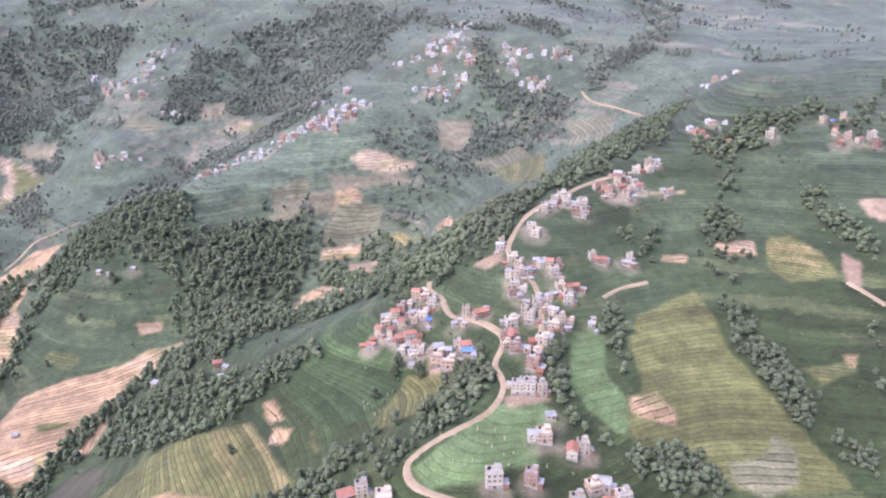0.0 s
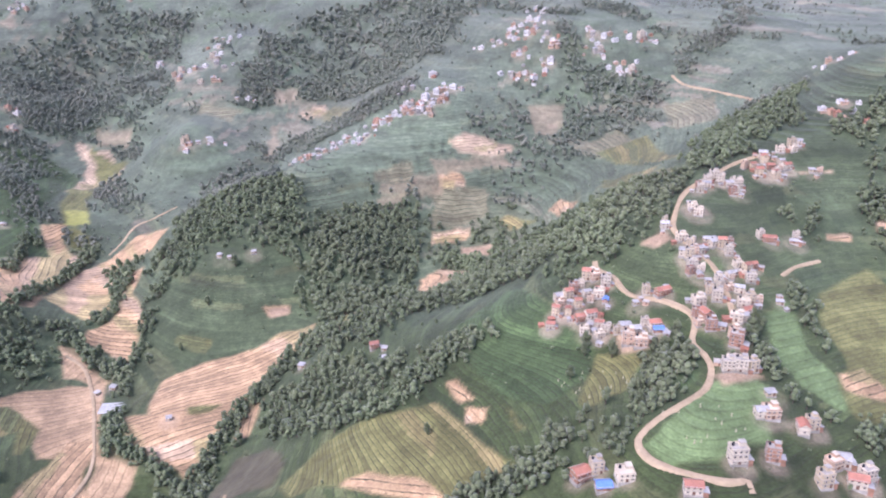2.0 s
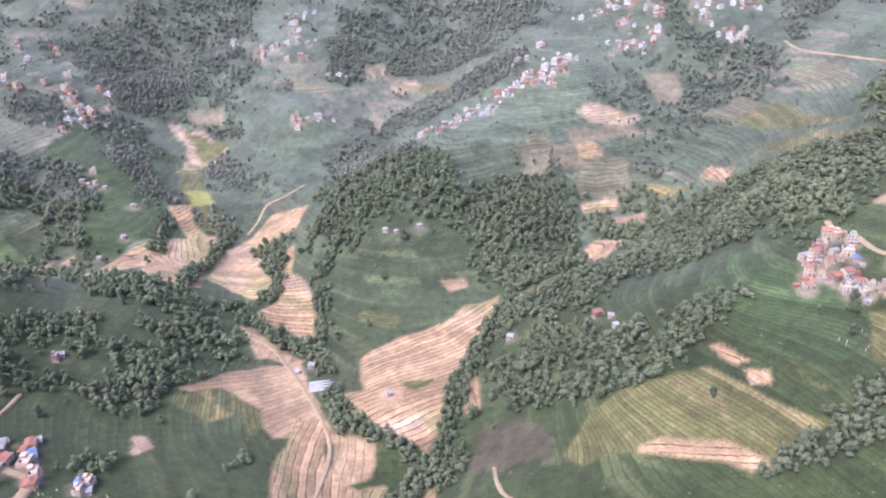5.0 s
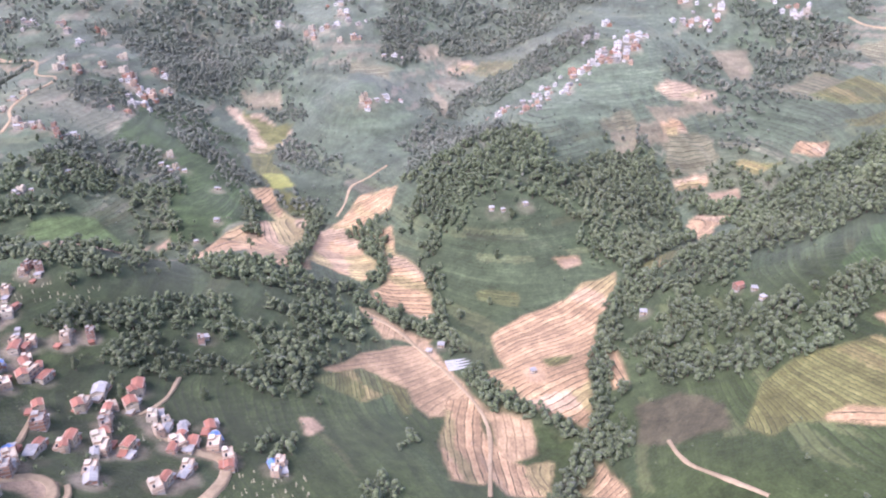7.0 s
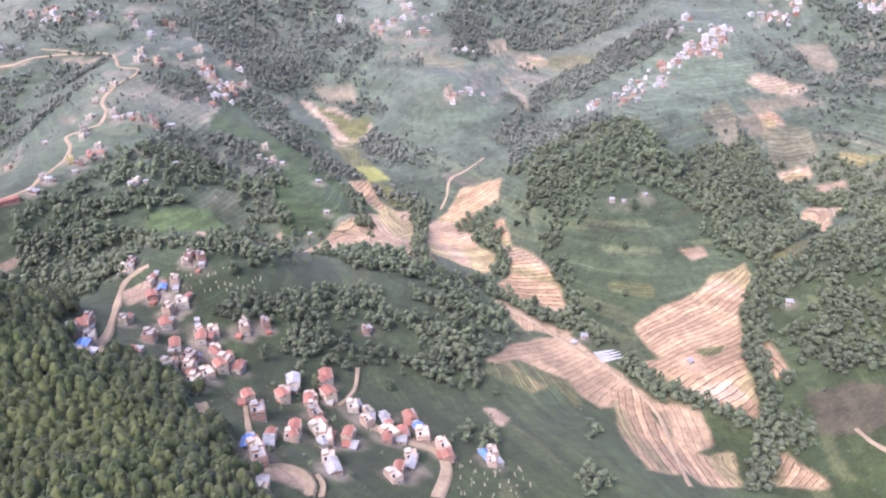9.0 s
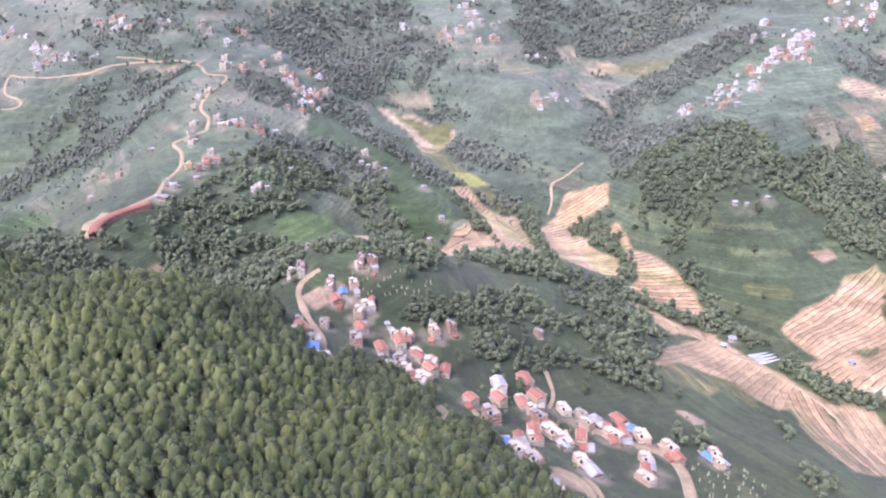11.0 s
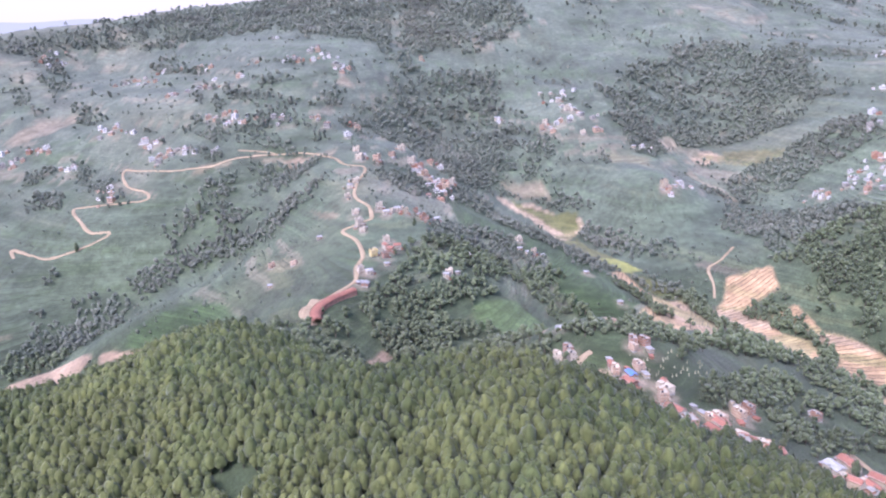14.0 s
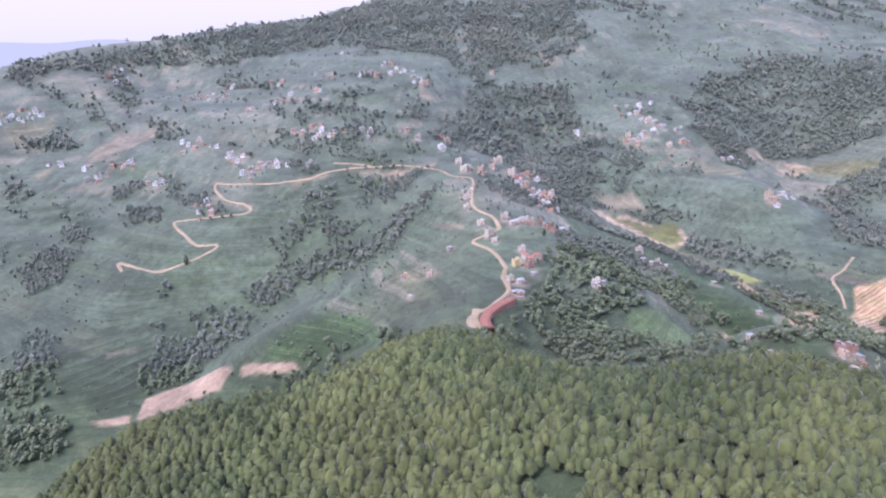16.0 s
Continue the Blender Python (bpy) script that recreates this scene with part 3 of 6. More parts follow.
WOODS.append([(-431, 317), (-419, 328), (-393, 340), (-358, 374), (-329, 366), (-304, 364), (-286, 372), (-283, 345), (-292, 344), (-308, 350), (-332, 354), (-367, 345), (-392, 317), (-415, 308)])
WOODS.append([(-315, 335), (-282, 354), (-273, 337), (-294, 289), (-311, 271), (-328, 276), (-313, 293), (-304, 312)])
WOODS.append([(-398, 283), (-389, 295), (-371, 303), (-351, 319), (-334, 315), (-320, 309), (-317, 300), (-332, 295), (-348, 296), (-364, 296), (-380, 284), (-391, 275)])
WOODS.append([(-373, 274), (-363, 282), (-354, 279), (-337, 285), (-319, 279), (-303, 281), (-301, 275), (-315, 268), (-335, 273), (-354, 266), (-368, 264)])
WOODS.append([(-477, 503), (-459, 512), (-428, 518), (-405, 500), (-398, 467), (-403, 440), (-418, 443), (-427, 459), (-447, 467), (-468, 477)])
WOODS.append([(-491, 413), (-474, 425), (-453, 437), (-443, 435), (-451, 418), (-468, 404), (-485, 398)])
WOODS.append([(-518, 380), (-488, 397), (-467, 401), (-463, 394), (-418, 326), (-417, 310), (-451, 325), (-454, 312), (-489, 330), (-504, 340)])
WOODS.append([(-435, 621), (-411, 629), (-391, 597), (-375, 535), (-354, 505), (-362, 500), (-381, 517), (-402, 542), (-424, 567)])
WOODS.append([(-264, 356), (-254, 362), (-256, 346), (-265, 344)])
WOODS.append([(-305, 244), (-294, 245), (-296, 224), (-306, 221)])
WOODS.append([(-261, 256), (-253, 254), (-260, 235), (-270, 231)])
WOODS.append([(-515, 738), (-456, 760), (-409, 671), (-442, 649), (-484, 695)])
WOODS.append([(-315, 233), (-299, 247), (-294, 232), (-312, 224)])
WOODS.append([(-264, 254), (-254, 253), (-255, 239), (-264, 236)])
WOODS.append([(-276, 212), (-264, 223), (-262, 212), (-274, 207)])
WOODS.append([(-430, 328), (-418, 328), (-393, 335), (-399, 414), (-376, 339), (-400, 316), (-423, 311)])
WOODS.append([(-711, 465), (-708, 491), (-691, 529), (-671, 550), (-658, 573), (-623, 581), (-591, 569), (-550, 576), (-542, 576), (-545, 552), (-573, 537), (-611, 548), (-637, 546), (-654, 519), (-678, 511), (-690, 468)])
WOODS.append([(-655, 597), (-639, 617), (-632, 649), (-614, 652), (-610, 629), (-631, 602), (-646, 579)])
WOODS.append([(-466, 504), (-446, 498), (-421, 494), (-418, 475), (-452, 417), (-464, 415), (-485, 418), (-493, 399), (-474, 395), (-512, 379), (-525, 382), (-504, 412), (-488, 437), (-482, 472)])
WOODS.append([(-811, 522), (-800, 537), (-778, 515), (-757, 462), (-764, 438), (-745, 428), (-743, 415), (-766, 405)])
WOODS.append([(-827, 1145), (-723, 1233), (-600, 1325), (-524, 1373), (-422, 1181), (-462, 1017), (-468, 891), (-487, 936), (-536, 969), (-601, 1083), (-712, 1100), (-800, 1110)])
WOODS.append([(-462, 894), (-433, 882), (-401, 812), (-394, 752), (-422, 731), (-446, 763), (-470, 780), (-474, 823)])
WOODS.append([(-354, 740), (-330, 734), (-345, 680), (-370, 678)])
WOODS.append([(-258, 813), (-165, 877), (-16, 841), (-96, 726), (-151, 761), (-220, 710), (-262, 692), (-268, 738)])
WOODS.append([(-811, 765), (-791, 757), (-785, 730), (-803, 740)])
WOODS.append([(-786, 713), (-761, 707), (-745, 656), (-772, 676)])
WOODS.append([(-550, 785), (-518, 786), (-527, 755), (-550, 752)])
WOODS.append([(-539, 361), (-499, 388), (-433, 423), (-415, 419), (-467, 371), (-504, 371)])
WOODS.append([(-937, 871), (-888, 886), (-870, 860), (-920, 852)])
WOODS.append([(-910, 789), (-876, 792), (-873, 767), (-901, 763)])
WOODS.append([(-841, 710), (-821, 705), (-804, 662), (-824, 670)])
WOODS.append([(-359, 371), (-333, 376), (-308, 371), (-283, 356), (-283, 348), (-296, 340), (-307, 348), (-334, 355), (-350, 355)])
WOODS.append([(-320, 305), (-299, 307), (-287, 327), (-280, 347), (-273, 335), (-282, 314), (-294, 296), (-308, 284)])
WOODS.append([(-582, 409), (-549, 354), (-528, 357), (-519, 358), (-499, 367), (-466, 385), (-441, 321), (-437, 298), (-452, 311), (-484, 359), (-503, 240), (-529, 305), (-547, 300)])
WOODS.append([(-853, 652), (-831, 665), (-806, 641), (-803, 604), (-827, 603)])
WOODS.append([(2, 249), (13, 246), (12, 229), (-7, 215), (-17, 206), (-31, 200), (-48, 197), (-62, 194), (-77, 199), (-60, 207), (-45, 214), (-29, 219), (-13, 222)])
WOODS.append([(-122, 365), (-83, 380), (-89, 343), (-109, 312), (-120, 329), (-130, 338)])
WOODS.append([(-151, 316), (-133, 317), (-122, 288), (-136, 265), (-148, 274), (-155, 288)])
WOODS.append([(-993, 1028), (-944, 1063), (-890, 1110), (-829, 1158), (-800, 1110), (-883, 1079), (-933, 1024), (-975, 978)])
WOODS.append([(-418, 1178), (-286, 1133), (-288, 1000), (-370, 930), (-406, 949), (-462, 894)])
LONG_ROOF = [(-520.8, 404.1), (-529.1, 395.9), (-535.4, 387.9), (-538.9, 378.3), (-537.9, 371.2)]
LONE_TREES = [(-366.0, 278.9), (-333.0, 345.0), (-390.7, 314.1), (-394.8, 307.3), (-385.5, 322.1), (-317.8, 354.3), (-304.4, 358.2), (-301.8, 268.9), (-395.9, 304.0), (-361.0, 247.0), (-354.0, 270.2), (-380.1, 258.3), (-293.6, 266.4), (-335.0, 256.5), (-259.6, 357.8), (-1.0, 247.1), (3.1, 241.7), (8.3, 250.1), (13.4, 253.7), (-1.0, 232.8), (-6.1, 227.2), (-8.1, 220.0), (2.0, 224.0), (42.0, 253.1), (45.0, 252.2), (41.0, 248.0), (4.1, 249.5), (8.2, 240.3), (-19.0, 260.7), (13.3, 241.2), (-10.4, 252.6), (-20.0, 256.3), (-27.2, 244.9), (-81.0, 235.1), (-90.0, 263.4), (-95.1, 408.8), (-205.9, 381.3), (-213.9, 352.9), (-194.8, 403.8), (-460.7, 379.7), (-461.9, 363.1), (-482.1, 492.5), (-481.5, 449.9), (-599.1, 566.7), (-631.1, 610.6), (-713.5, 588.9)]
TUNNELS = (-234.5, 310.0)
HOUSES = {}
HOUSES["hamlet"] = [(-413.9, 309.6, "p"), (-408.6, 306.0, "s"), (-442.5, 314.6, "w"), (-438.5, 314.0, "p"), (-426.5, 298.2, "r"), (-421.2, 291.7, "b"), (-424.0, 286.0, "r"), (-416.0, 291.1, "s"), (-412.0, 282.5, "w"), (-415.5, 276.1, "w"), (-414.6, 266.8, "r"), (-427.2, 262.8, "w"), (-416.3, 253.5, "p"), (-416.3, 237.1, "r"), (-432.1, 240.8, "r"), (-433.8, 247.4, "r"), (-428.9, 231.6, "b"), (-425.4, 228.1, "s"), (-408.0, 252.7, "r"), (-405.9, 233.2, "w"), (-404.0, 269.6, "s"), (-401.5, 261.9, "r"), (-398.4, 268.0, "w"), (-401.3, 249.4, "b"), (-395.1, 254.0, "r"), (-392.0, 249.4, "w"), (-400.4, 238.4, "w"), (-395.2, 238.6, "w"), (-396.8, 228.7, "w"), (-387.0, 248.4, "r"), (-388.3, 273.0, "p"), (-381.4, 279.1, "p")]
HOUSES["lower_hamlet"] = [(-380.8, 229.2, "r"), (-376.0, 218.6, "p"), (-370.6, 237.9, "p"), (-368.6, 247.3, "w"), (-362.5, 236.4, "r"), (-360.4, 229.8, "p"), (-357.9, 254.5, "r"), (-356.4, 241.8, "r"), (-348.1, 237.3, "w"), (-342.2, 231.0, "g"), (-337.1, 232.5, "g"), (-328.8, 236.4, "r"), (-325.3, 229.2, "b"), (-335.8, 222.3, "w"), (-331.9, 220.5, "s"), (-364.3, 211.8, "r"), (-357.2, 220.0, "r"), (-355.2, 211.1, "w"), (-348.7, 214.8, "r"), (-375.5, 196.5, "b"), (-371.4, 190.3, "g"), (-370.2, 200.1, "s"), (-352.1, 193.9, "g"), (-333.5, 199.7, "r"), (-329.7, 205.7, "g"), (-318.7, 217.3, "w"), (-304.4, 217.4, "b"), (-301.0, 215.2, "s"), (-367.9, 174.2, "s"), (-342.9, 297.2, "s")]
HOUSES["field_huts"] = [(-247.2, 323.3, "s"), (-241.0, 327.8, "s"), (-201.8, 295.6, "s"), (-205.3, 410.3, "s"), (-199.0, 408.7, "s"), (-185.6, 412.0, "s"), (-376.9, 426.6, "s"), (-367.6, 444.9, "s"), (-411.0, 520.1, "w"), (-404.4, 505.3, "w"), (-398.7, 504.2, "s"), (-469.5, 431.4, "w"), (-464.8, 432.7, "s"), (-454.5, 461.2, "s"), (-375.3, 486.6, "s"), (-173.9, 556.3, "s"), (-279.3, 595.0, "w"), (-263.8, 603.9, "s")]
HOUSES["slope_huts"] = [(-101.5, 302.3, "s"), (-101.3, 294.1, "s"), (-106.6, 307.2, "r"), (-144.0, 322.0, "s")]
HOUSES["cluster_west"] = [(-9.2, 296.9, "p"), (-12.6, 298.4, "r"), (-5.7, 291.5, "w"), (-16.2, 294.3, "w"), (-14.1, 288.2, "w"), (-19.2, 291.5, "p"), (-9.5, 285.8, "w"), (-7.5, 282.0, "b"), (-21.8, 288.6, "r"), (-18.7, 282.5, "r"), (-25.5, 285.4, "p"), (-27.8, 280.2, "r"), (-23.1, 279.1, "r"), (-19.2, 274.5, "r"), (-14.7, 275.0, "r"), (-12.1, 270.0, "r"), (-31.1, 273.6, "r"), (-18.3, 268.0, "w"), (-13.0, 264.2, "w"), (-9.9, 266.3, "w"), (-3.1, 265.2, "w"), (0.1, 262.0, "w"), (-3.3, 258.1, "p"), (0.9, 255.2, "p"), (7.4, 262.1, "r"), (8.3, 259.3, "b"), (3.5, 276.2, "s"), (14.3, 277.7, "R"), (8.4, 280.6, "w")]
HOUSES["main_street"] = [(26.0, 268.8, "w"), (31.9, 273.9, "w"), (33.6, 269.9, "w"), (31.0, 284.3, "g"), (29.1, 289.5, "w"), (29.7, 295.8, "w"), (33.1, 280.2, "s"), (39.1, 280.8, "g"), (42.6, 282.6, "w"), (43.6, 273.5, "w"), (42.5, 265.7, "w"), (42.2, 260.6, "r"), (50.8, 286.0, "r"), (54.1, 288.9, "r"), (50.5, 280.9, "w"), (45.1, 301.4, "r"), (41.5, 302.0, "w"), (46.8, 297.4, "w"), (48.2, 289.4, "w"), (26.1, 260.0, "r"), (30.1, 253.2, "s"), (32.6, 244.0, "p"), (25.4, 231.5, "w"), (29.5, 230.9, "w"), (45.4, 267.7, "w"), (37.2, 257.5, "w")]
HOUSES["upper_street"] = [(24.6, 317.0, "w"), (28.1, 297.3, "w"), (32.0, 301.9, "w"), (34.5, 297.9, "w"), (39.8, 305.0, "s"), (29.5, 307.2, "w"), (39.9, 328.1, "w"), (41.3, 323.3, "w"), (47.7, 342.2, "w"), (52.3, 346.3, "w"), (57.1, 352.3, "w"), (59.3, 349.5, "w"), (62.7, 346.6, "w"), (63.7, 340.3, "w"), (65.8, 338.6, "s"), (66.5, 345.7, "w"), (79.8, 363.4, "r"), (81.4, 358.4, "r"), (87.8, 369.6, "r"), (88.9, 364.4, "r"), (90.5, 360.3, "r"), (96.4, 369.5, "w"), (97.8, 365.3, "r"), (99.4, 379.2, "w"), (106.6, 383.1, "w"), (110.6, 384.4, "w"), (89.2, 375.0, "w"), (109.9, 363.7, "s"), (68.6, 308.8, "R"), (80.7, 310.8, "g"), (58.1, 268.4, "s")]
HOUSES["loop_houses"] = [(-27.2, 194.2, "w"), (-32.3, 193.4, "r"), (-19.7, 188.6, "w"), (-26.3, 187.4, "b"), (14.4, 190.1, "w"), (26.3, 192.3, "p"), (32.1, 209.4, "p"), (28.7, 209.0, "w"), (40.9, 204.6, "r"), (44.7, 206.5, "w"), (45.8, 192.5, "p"), (49.3, 194.1, "w"), (39.6, 185.3, "w"), (50.5, 186.5, "r"), (54.6, 189.1, "w"), (-1.9, 179.8, "r"), (35.5, 218.7, "s")]
HOUSES["ridge_village"] = [(-182.9, 542.3, "p"), (-178.2, 556.2, "w"), (-167.6, 515.8, "p"), (-165.2, 542.1, "w"), (-157.6, 527.9, "p"), (-154.8, 546.4, "w"), (-148.0, 540.8, "w"), (-144.3, 557.4, "p"), (-134.4, 541.1, "w"), (-130.4, 550.8, "w"), (-124.6, 561.9, "p"), (-118.5, 563.3, "w"), (-113.8, 564.7, "w"), (-109.7, 569.3, "w"), (-103.5, 573.9, "w"), (-96.9, 567.4, "p"), (-97.7, 578.5, "w"), (-90.2, 569.5, "w"), (-83.8, 569.5, "w"), (-79.9, 580.3, "w"), (-86.6, 582.9, "p"), (-78.2, 590.2, "w"), (-71.8, 596.6, "p"), (-73.5, 583.6, "w"), (-65.1, 601.7, "w"), (-81.9, 636.0, "w"), (-103.7, 608.1, "w")]
HOUSES["far_village"] = [(-38.6, 685.2, "p"), (-23.2, 684.6, "w"), (-13.2, 688.2, "w"), (-7.5, 661.4, "r"), (-2.1, 705.1, "w"), (6.6, 717.5, "w"), (19.0, 768.0, "w"), (22.5, 748.7, "p"), (1.6, 685.4, "w"), (9.4, 690.8, "w"), (18.0, 677.2, "w"), (24.1, 665.2, "w"), (17.6, 646.3, "w"), (-4.2, 640.2, "w"), (-15.9, 641.4, "w"), (2.4, 633.5, "w"), (55.9, 669.1, "w"), (64.9, 665.0, "w"), (56.1, 651.4, "w"), (87.5, 668.5, "w"), (100.1, 670.7, "w"), (78.6, 628.8, "w"), (72.0, 630.6, "w")]
HOUSES["east_houses"] = [(140.6, 415.0, "w"), (142.2, 411.0, "p"), (143.7, 407.1, "p"), (139.0, 422.1, "w"), (151.3, 422.8, "w"), (177.1, 499.8, "p"), (180.6, 492.5, "w"), (188.1, 494.5, "w")]
HOUSES["east_village"] = [(218.9, 403.0, "p"), (222.8, 398.0, "r"), (211.2, 394.9, "r"), (212.5, 405.5, "r"), (230.5, 400.9, "w"), (215.4, 416.3, "b"), (223.5, 420.2, "w"), (210.4, 415.5, "w"), (229.6, 392.5, "p"), (176.4, 403.4, "w"), (179.5, 408.1, "s"), (97.6, 669.0, "w"), (59.6, 651.2, "w"), (81.2, 627.4, "w")]
HOUSES["west_houses"] = [(-298.1, 789.3, "w"), (-309.6, 812.0, "w"), (-295.1, 759.2, "w"), (-286.1, 751.3, "w"), (-306.0, 757.3, "w"), (-290.3, 727.1, "w"), (-320.7, 752.8, "w"), (-327.4, 740.9, "w"), (-367.6, 801.4, "w"), (-315.8, 756.4, "w"), (-295.7, 821.7, "w"), (-451.4, 616.6, "p"), (-449.6, 606.6, "w"), (-448.0, 624.4, "p"), (-455.9, 598.4, "w"), (-453.0, 659.9, "p"), (-451.2, 627.3, "w"), (-465.7, 629.7, "w"), (-454.3, 581.5, "w"), (-445.3, 658.3, "s"), (-276.1, 593.4, "s"), (-262.3, 603.6, "s"), (-254.0, 705.7, "s")]
HOUSES["spur_houses"] = [(-509.0, 448.1, "y"), (-500.6, 471.7, "w"), (-501.5, 458.9, "r"), (-499.4, 454.2, "r"), (-495.3, 458.1, "r"), (-502.8, 445.1, "p"), (-516.7, 427.4, "w"), (-512.4, 424.6, "w"), (-502.4, 435.1, "s"), (-517.8, 413.3, "g"), (-514.9, 411.7, "g"), (-568.0, 481.9, "p"), (-554.2, 470.5, "p"), (-567.1, 454.6, "s"), (-539.7, 492.1, "s")]
HOUSES["bazaar"] = [(-513.1, 631.4, "w"), (-511.4, 614.4, "w"), (-498.2, 617.3, "p"), (-485.7, 637.1, "p"), (-476.5, 661.5, "w"), (-470.1, 637.2, "w"), (-464.3, 632.7, "p"), (-461.3, 626.6, "p"), (-448.1, 626.6, "p"), (-445.9, 618.5, "p"), (-438.9, 636.3, "w"), (-502.2, 512.7, "w"), (-498.5, 504.6, "w"), (-491.0, 509.9, "w"), (-486.0, 508.0, "w"), (-479.3, 513.0, "p"), (-475.5, 505.8, "p"), (-466.7, 509.1, "w"), (-517.3, 511.3, "w"), (-521.5, 539.7, "w"), (-519.6, 553.4, "w"), (-515.5, 563.5, "w"), (-513.7, 485.4, "w"), (-515.3, 493.7, "w")]
HOUSES["hill_houses"] = [(-644.6, 768.2, "w"), (-636.5, 757.5, "p"), (-628.9, 763.4, "w"), (-623.5, 743.9, "p"), (-618.4, 750.6, "w"), (-608.5, 736.4, "w"), (-583.3, 738.8, "w"), (-576.3, 730.4, "w"), (-536.0, 710.5, "w"), (-544.2, 725.9, "p"), (-519.5, 686.9, "w"), (-510.0, 722.4, "p"), (-701.7, 764.8, "w"), (-695.2, 751.0, "w"), (-690.9, 759.2, "w"), (-687.3, 722.8, "w"), (-678.0, 704.6, "w"), (-672.6, 724.5, "w"), (-664.8, 720.5, "w"), (-657.1, 714.2, "w"), (-646.7, 699.9, "w"), (-629.8, 691.2, "s"), (-748.6, 805.2, "p"), (-739.2, 795.6, "p"), (-737.8, 804.6, "w"), (-717.1, 787.5, "s"), (-843.9, 805.2, "w"), (-835.4, 782.6, "w"), (-824.6, 779.7, "p"), (-815.9, 797.6, "p"), (-808.4, 799.0, "p"), (-795.6, 788.8, "w"), (-768.1, 751.7, "p"), (-763.8, 755.1, "w"), (-873.3, 826.6, "s"), (-707.5, 663.3, "s"), (-702.9, 647.1, "w"), (-712.2, 679.3, "w")]
HOUSES["crest_houses"] = [(-880.5, 1053.5, "w"), (-871.6, 1070.6, "w"), (-860.8, 1050.5, "w"), (-870.3, 1035.4, "w"), (-768.2, 973.5, "w"), (-760.5, 985.3, "w"), (-748.6, 951.7, "w"), (-729.3, 948.9, "p"), (-728.0, 988.8, "w"), (-718.0, 989.3, "p"), (-706.9, 978.7, "w"), (-678.5, 952.6, "w"), (-664.5, 934.8, "w"), (-665.8, 859.6, "w"), (-676.7, 853.4, "w"), (-651.9, 874.1, "w"), (-653.5, 846.6, "w"), (-696.5, 851.8, "w"), (-687.7, 848.9, "w"), (-625.0, 856.7, "w"), (-610.6, 898.6, "w"), (-597.4, 1029.0, "w"), (-577.6, 879.6, "w"), (-569.1, 869.4, "w"), (-563.7, 860.2, "w"), (-552.4, 899.9, "w"), (-545.6, 909.6, "w"), (-541.4, 884.2, "w"), (-549.2, 857.5, "w"), (-533.6, 869.5, "w"), (-526.9, 847.8, "w"), (-520.5, 827.8, "p"), (-513.4, 840.3, "w"), (-945.0, 897.9, "w"), (-943.4, 909.7, "w"), (-938.4, 920.6, "p"), (-926.7, 908.7, "w"), (-925.1, 922.6, "w"), (-914.8, 915.5, "w")]
HOUSES["gorge_houses"] = [(-335.6, 751.2, "p"), (-330.3, 759.2, "w"), (-303.9, 807.1, "w"), (-303.8, 777.9, "w"), (-298.3, 774.9, "w"), (-303.1, 726.5, "w"), (-367.6, 805.6, "w"), (-315.3, 837.7, "s"), (-305.9, 830.3, "s"), (-432.5, 913.2, "w"), (-263.3, 701.5, "s"), (-280.8, 593.9, "w"), (-270.1, 596.0, "s"), (-413.5, 506.1, "s"), (-409.0, 504.0, "s"), (-406.5, 501.3, "s"), (-471.3, 428.2, "w"), (-368.1, 445.1, "s"), (-374.3, 487.4, "s"), (-436.4, 335.1, "s")]
FOREST_EDGE = [(-747, 100), (-725, 220), (-693, 293), (-653, 307), (-620, 312), (-587, 316), (-553, 316), (-513, 300), (-467, 285), (-448, 272), (-440, 255), (-436, 236), (-426, 228), (-410, 228), (-396, 223), (-383, 202), (-373, 184), (-364, 166), (-355, 100)]

# ---- the lie of the land ----


def rough_noise(x, y, size, octaves=4, seed=0):
    """Smooth noise in about -1..1 whose largest lumps are that many metres."""
    total, amp, norm = np.zeros_like(x, dtype=float), 1.0, 0.0
    for k in range(octaves):
        u, v = x / size + 17.3 * (seed + k), y / size - 9.1 * (seed + k)
        iu, iv = np.floor(u).astype(np.int64), np.floor(v).astype(np.int64)
        fu, fv = u - iu, v - iv
        fu, fv = fu * fu * (3 - 2 * fu), fv * fv * (3 - 2 * fv)

        def corner(a, b):
            h = (a * 374761393 + b * 668265263 + (seed + k) * 974634667) & 0x7FFFFFFF
            h = ((h ^ (h >> 13)) * 1274126177) & 0x7FFFFFFF
            return ((h ^ (h >> 16)) & 0xFFFF) / 32767.5 - 1
        total += amp * ((corner(iu, iv) * (1 - fu) + corner(iu + 1, iv) * fu) * (1 - fv)
                        + (corner(iu, iv + 1) * (1 - fu) + corner(iu + 1, iv + 1) * fu) * fv)
        norm += amp
        amp, size = amp * 0.5, size * 0.5
    return total / norm


def relief(x, y):
    """Small spurs and gullies, stronger on the far slopes."""
    far = np.clip((y - 430) / 300, 0, 1)
    spurs = 1 - 2 * np.abs(rough_noise(x + 0.5 * y, y * 0.45, 75, 3, 13))
    return (0.6 + far * 4) * rough_noise(x, y, 110, 5, 3) + far * 4.5 * spurs


